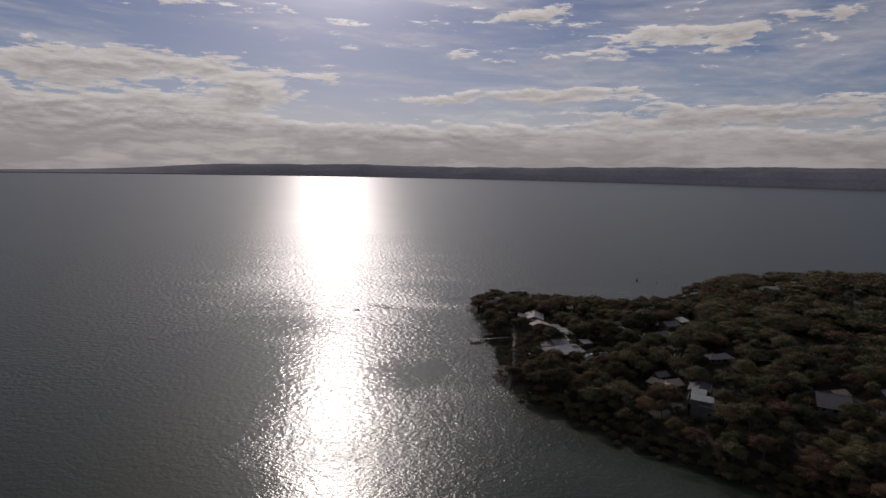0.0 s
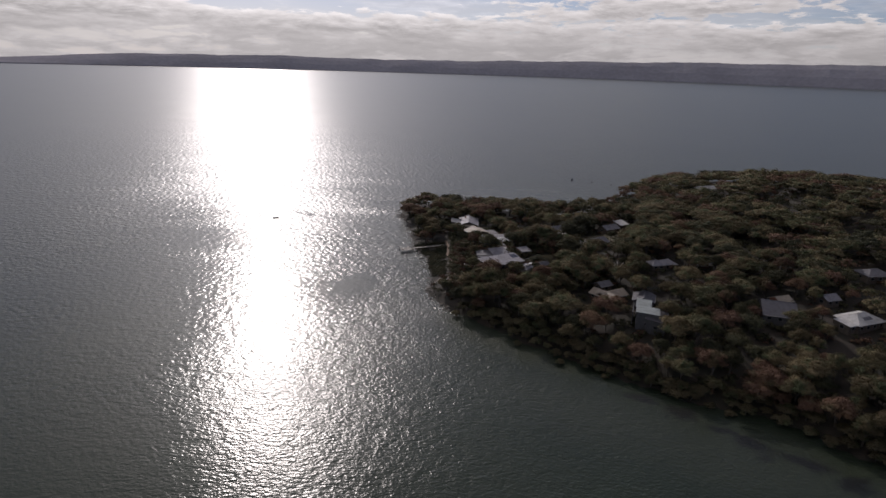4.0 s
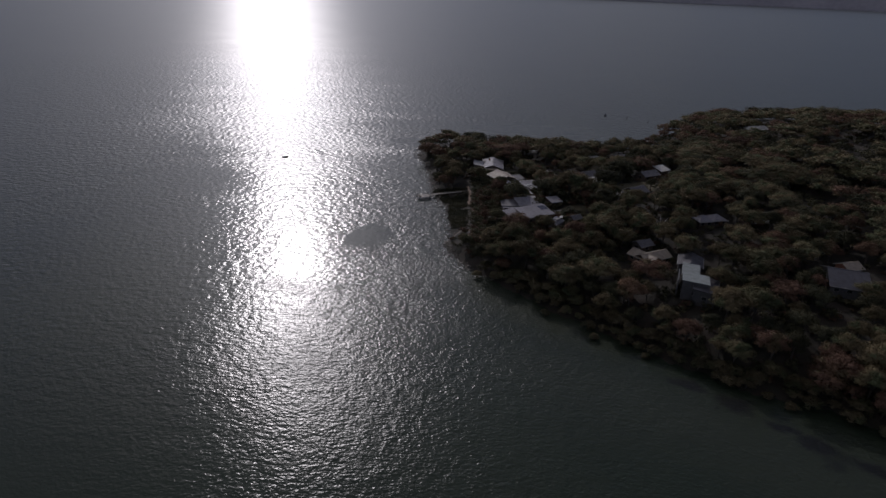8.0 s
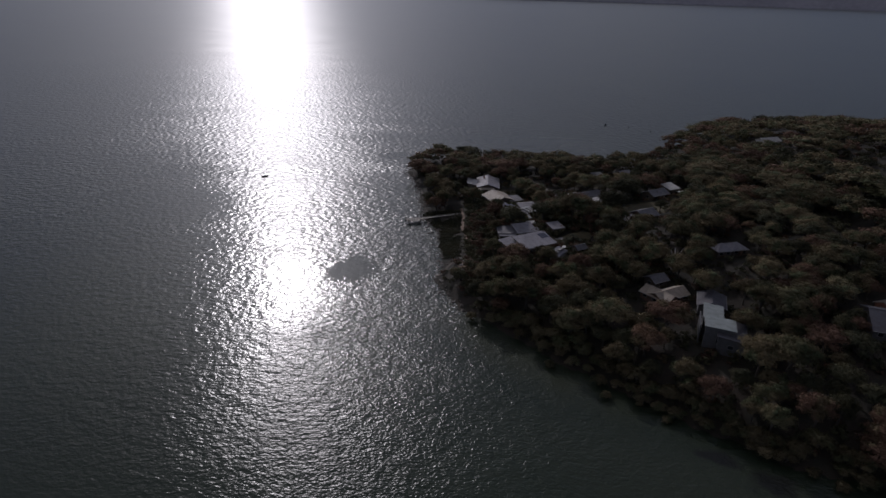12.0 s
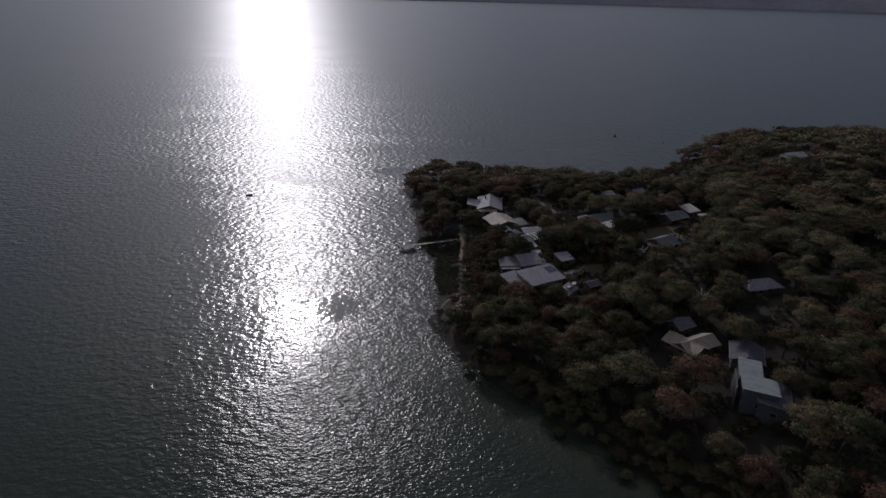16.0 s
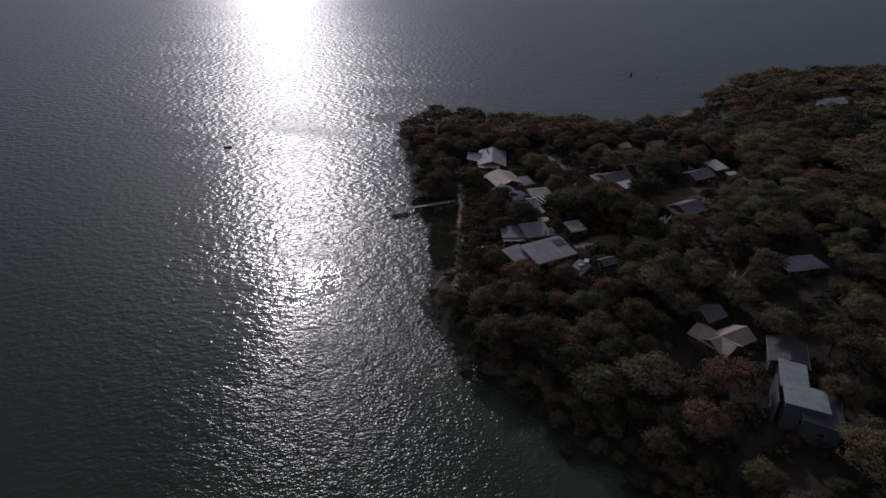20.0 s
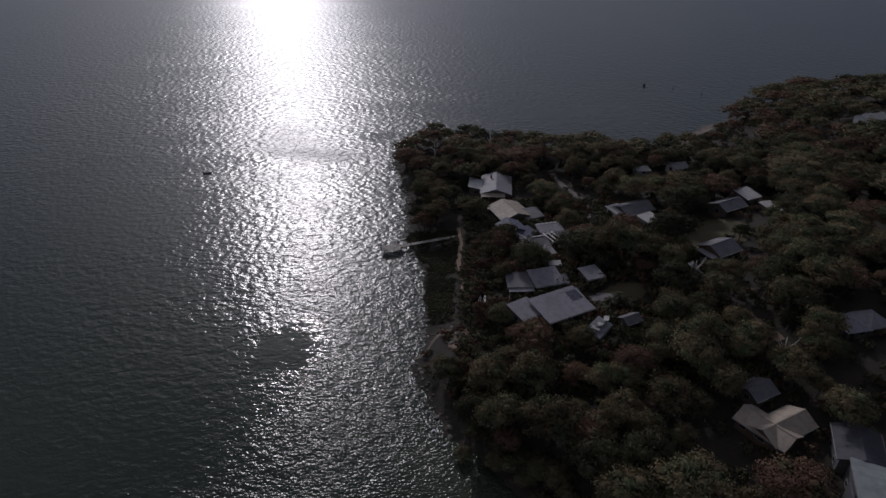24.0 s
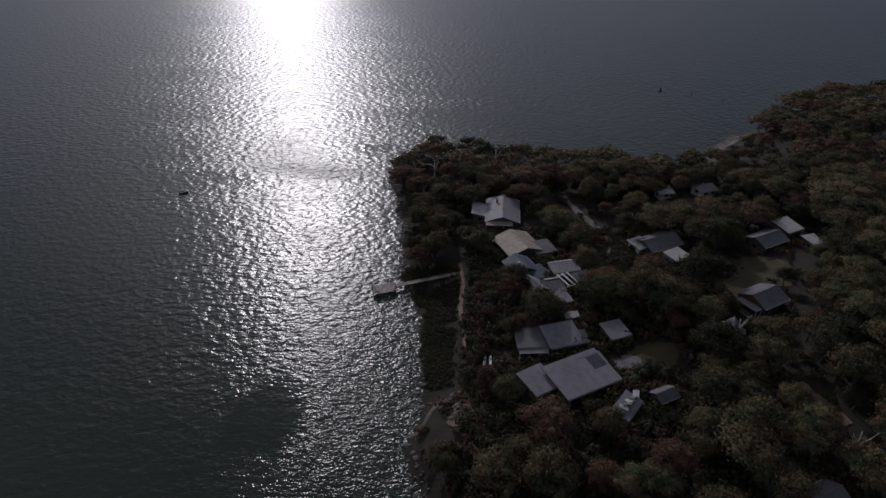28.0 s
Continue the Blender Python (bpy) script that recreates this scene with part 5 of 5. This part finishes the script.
def free_at(x, y, extra=0.0, low=False):
    some = BLOCKED[BLOCKED[:, 3] > 0.5] if low else BLOCKED
    return not (np.hypot(some[:, 0] - x, some[:, 1] - y) < some[:, 2] + extra).any()


stand = []                            # x, y, scale, kind
cell = 6.3
for i in range(int(470 / cell)):
    for j in range(int(440 / cell)):
        x, y = -36 + (i + rnd.uniform(0.05, 0.95)) * cell, 50 + (j + rnd.uniform(0.05, 0.95)) * cell
        pick, grow, skip = rnd.random(), 0.68 + 0.95 * rnd.random() ** 1.7, rnd.random()
        d = sample(DEPTH, x, y)
        if d < 3.0 or x > 60 + 0.74 * (y + 39) or skip < 0.04:
            continue
        if y > 335 and x < 110:
            grow *= 1.35 if skip > 0.86 else 1.0
        elif x < 14:
            grow *= 0.78
        elif x > 120 and y > 230:
            grow *= 1.45
            if rnd.random() < 0.52:
                continue
        if 95 < x < 160 and y > 340:
            grow *= 0.82
        if skip > 0.9 and (y < 212 or x > 88):
            grow *= 1.35
        if not free_at(x, y, 2.2 * grow + 2.4 * max(grow - 1, 0)):
            continue
        wood = noise.noise((x * 0.022, y * 0.022, 7.0))
        kind = "gum" if pick < 0.55 + 0.2 * wood else "bronze" if pick < 0.76 + 0.1 * wood else "dark"
        stand.append((x, y, grow, kind))
rnd = random.Random(22)
for x, y, nx, ny in shore_walk(2, 17, 3.6):
    if rnd.random() < 0.13:
        stand.append((x - nx * rnd.uniform(3, 6.5), y - ny * rnd.uniform(3, 6.5), rnd.uniform(0.4, 0.6), "mangrove"))
    for o, lo, hi in ((0.2, 0.55, 0.95), (4.2, 0.8, 1.2)):
        o += rnd.uniform(-1.6, 1.4)
        stand.append((x + nx * o + rnd.uniform(-1, 1), y + ny * o + rnd.uniform(-1, 1), rnd.uniform(lo, hi), "mangrove"))
near = [s for s in stand if -40 < s[0] < 150 and 90 < s[1] < 345]
near = sorted(near, key=lambda s: s[1] + 0.25 * s[0])[:800]
counts = {}
chosen = []
for s in near:
    counts[s[3]] = counts.get(s[3], 0) + 1
    if counts[s[3]] <= 280:
        chosen.append(s)
first = {}
for x, y, grow, kind in LANDMARKS + chosen:
    name, label, group = WORDS[kind]
    k = rnd.randrange(5)
    rise = min(grow, 0.82 + 0.1 * grow) if x > 95 or y > 300 else min(grow, 0.6 + 0.4 * grow)
    m = pose(x, y, high(x, y), 0, 0, rnd.uniform(0, 360)) @ Matrix.Diagonal((grow * rnd.uniform(0.9, 1.1), grow * rnd.uniform(0.9, 1.1), rise * rnd.uniform(0.88, 1.1), 1))
    if (kind, k) not in first:
        ob = first[kind, k] = new(name)
        tagged(ob, label, "tree", group)
        crown, trunk = MODELS[kind][k]
        piece("trunk", trunk, ob, "grey tapered trunk with limbs")
        piece("crown", crown, ob)
        ob.matrix_basis = m
    else:
        keep_scale = first[kind, k].scale.copy()
        ob = copy_thing(first[kind, k], m @ Matrix.Diagonal((1 / keep_scale.x, 1 / keep_scale.y, 1 / keep_scale.z, 1)))

rest = {}
done = set(id(s) for s in chosen)
for s in stand:
    if id(s) not in done:
        rest.setdefault(s[3], []).append(s)
for kind, some in rest.items():
    vs_all, ts_all, ns_all, base = [], [], [], 0
    for x, y, grow, _ in some:
        v, t, nv = LIGHT[kind][rnd.randrange(5)]
        a = rnd.uniform(0, 6.28)
        sx, sz = grow * rnd.uniform(0.9, 1.1), min(grow, 0.82 + 0.1 * grow) * rnd.uniform(0.85, 1.12)
        c, s = math.cos(a) * sx, math.sin(a) * sx
        vs_all.append(np.stack([x + v[:, 0] * c - v[:, 1] * s, y + v[:, 0] * s + v[:, 1] * c, high(x, y) + v[:, 2] * sz], 1))
        ns_all.append(np.stack([nv[:, 0] * c - nv[:, 1] * s, nv[:, 0] * s + nv[:, 1] * c, nv[:, 2] * sx], 1) / sx)
        ts_all.append(t + base)
        base += len(v)
    name, label, group = WORDS[kind]
    tagged(new(name + "_woods", mesh_fast(name + "_woods", np.concatenate(vs_all), np.concatenate(ts_all), KINDS[kind][7], normals=np.concatenate(ns_all))), "dense wood of " + group + " over the headland", "woods", kind="stuff")

# undergrowth between the trees
rng = np.random.default_rng(77)
FEET = np.array(FOOT)
tufts = [crown_arrays(rng, 1.3, 0.9, 0.5, 4, 22, 0.2, size=(0.4, 0.62)) for _ in range(6)]
sprigs = [crown_arrays(rng, 1.3, 0.9, 0.5, 2, 9, 0.3, size=(0.5, 0.7)) for _ in range(6)]
rnd = random.Random(31)
for mat, name, count in ((FERN, "undergrowth", 5400), (GUM_RED, "bronze_scrub", 1700)):
    vs_all, ts_all, ns_all, base = [], [], [], 0
    for _ in range(count):
        x, y = rnd.uniform(-28, 230), rnd.uniform(95, 400)
        if rnd.random() < 0.4:
            x, y = rnd.uniform(6, 72), rnd.uniform(205, 305)
        if sample(DEPTH, x, y) < 1.2 or x > 40 + 0.74 * (y + 39) or not free_at(x, y, -1.4, True) or (np.hypot(FEET[:, 0] - x, FEET[:, 1] - y) < FEET[:, 2] - 0.9).any():
            continue
        v, t, _mids, nv = tufts[rnd.randrange(6)]
        g = rnd.uniform(0.6, 1.7)
        if x < 6 and 236 < y < 288:
            g *= 0.45                    # only low scrub on the open foreshore
        vs_all.append(v * [g, g, g * rnd.uniform(0.7, 1.2)] + [x, y, high(x, y)])
        ns_all.append(nv)
        ts_all.append(t + base)
        base += len(v)
    tagged(new(name, mesh_fast(name, np.concatenate(vs_all), np.concatenate(ts_all), mat, normals=np.concatenate(ns_all))), "low bushes and scrub between the trees", "bushes", kind="stuff")

# low saltbush on the open foreshore
vs_all, ts_all, base = [], [], 0
for _ in range(3600):
    x, y = rnd.uniform(-14, 5), rnd.uniform(236, 286)
    if sample(DEPTH, x, y) < 0.8 or not free_at(x, y, -1.2, True) or noise.noise((x * 0.16, y * 0.16, 5)) < -0.42:
        continue
    v, t, _mids, nv = sprigs[rnd.randrange(6)]
    g = rnd.uniform(0.25, 0.75)
    vs_all.append(v * [g, g, g * 0.75] + [x, y, high(x, y) - 0.05])
    ts_all.append(t + base)
    base += len(v)
tagged(new("saltbush", mesh_fast("saltbush", np.concatenate(vs_all), np.concatenate(ts_all), FERN)), "low dark saltbush on the open foreshore", "bushes", kind="stuff")
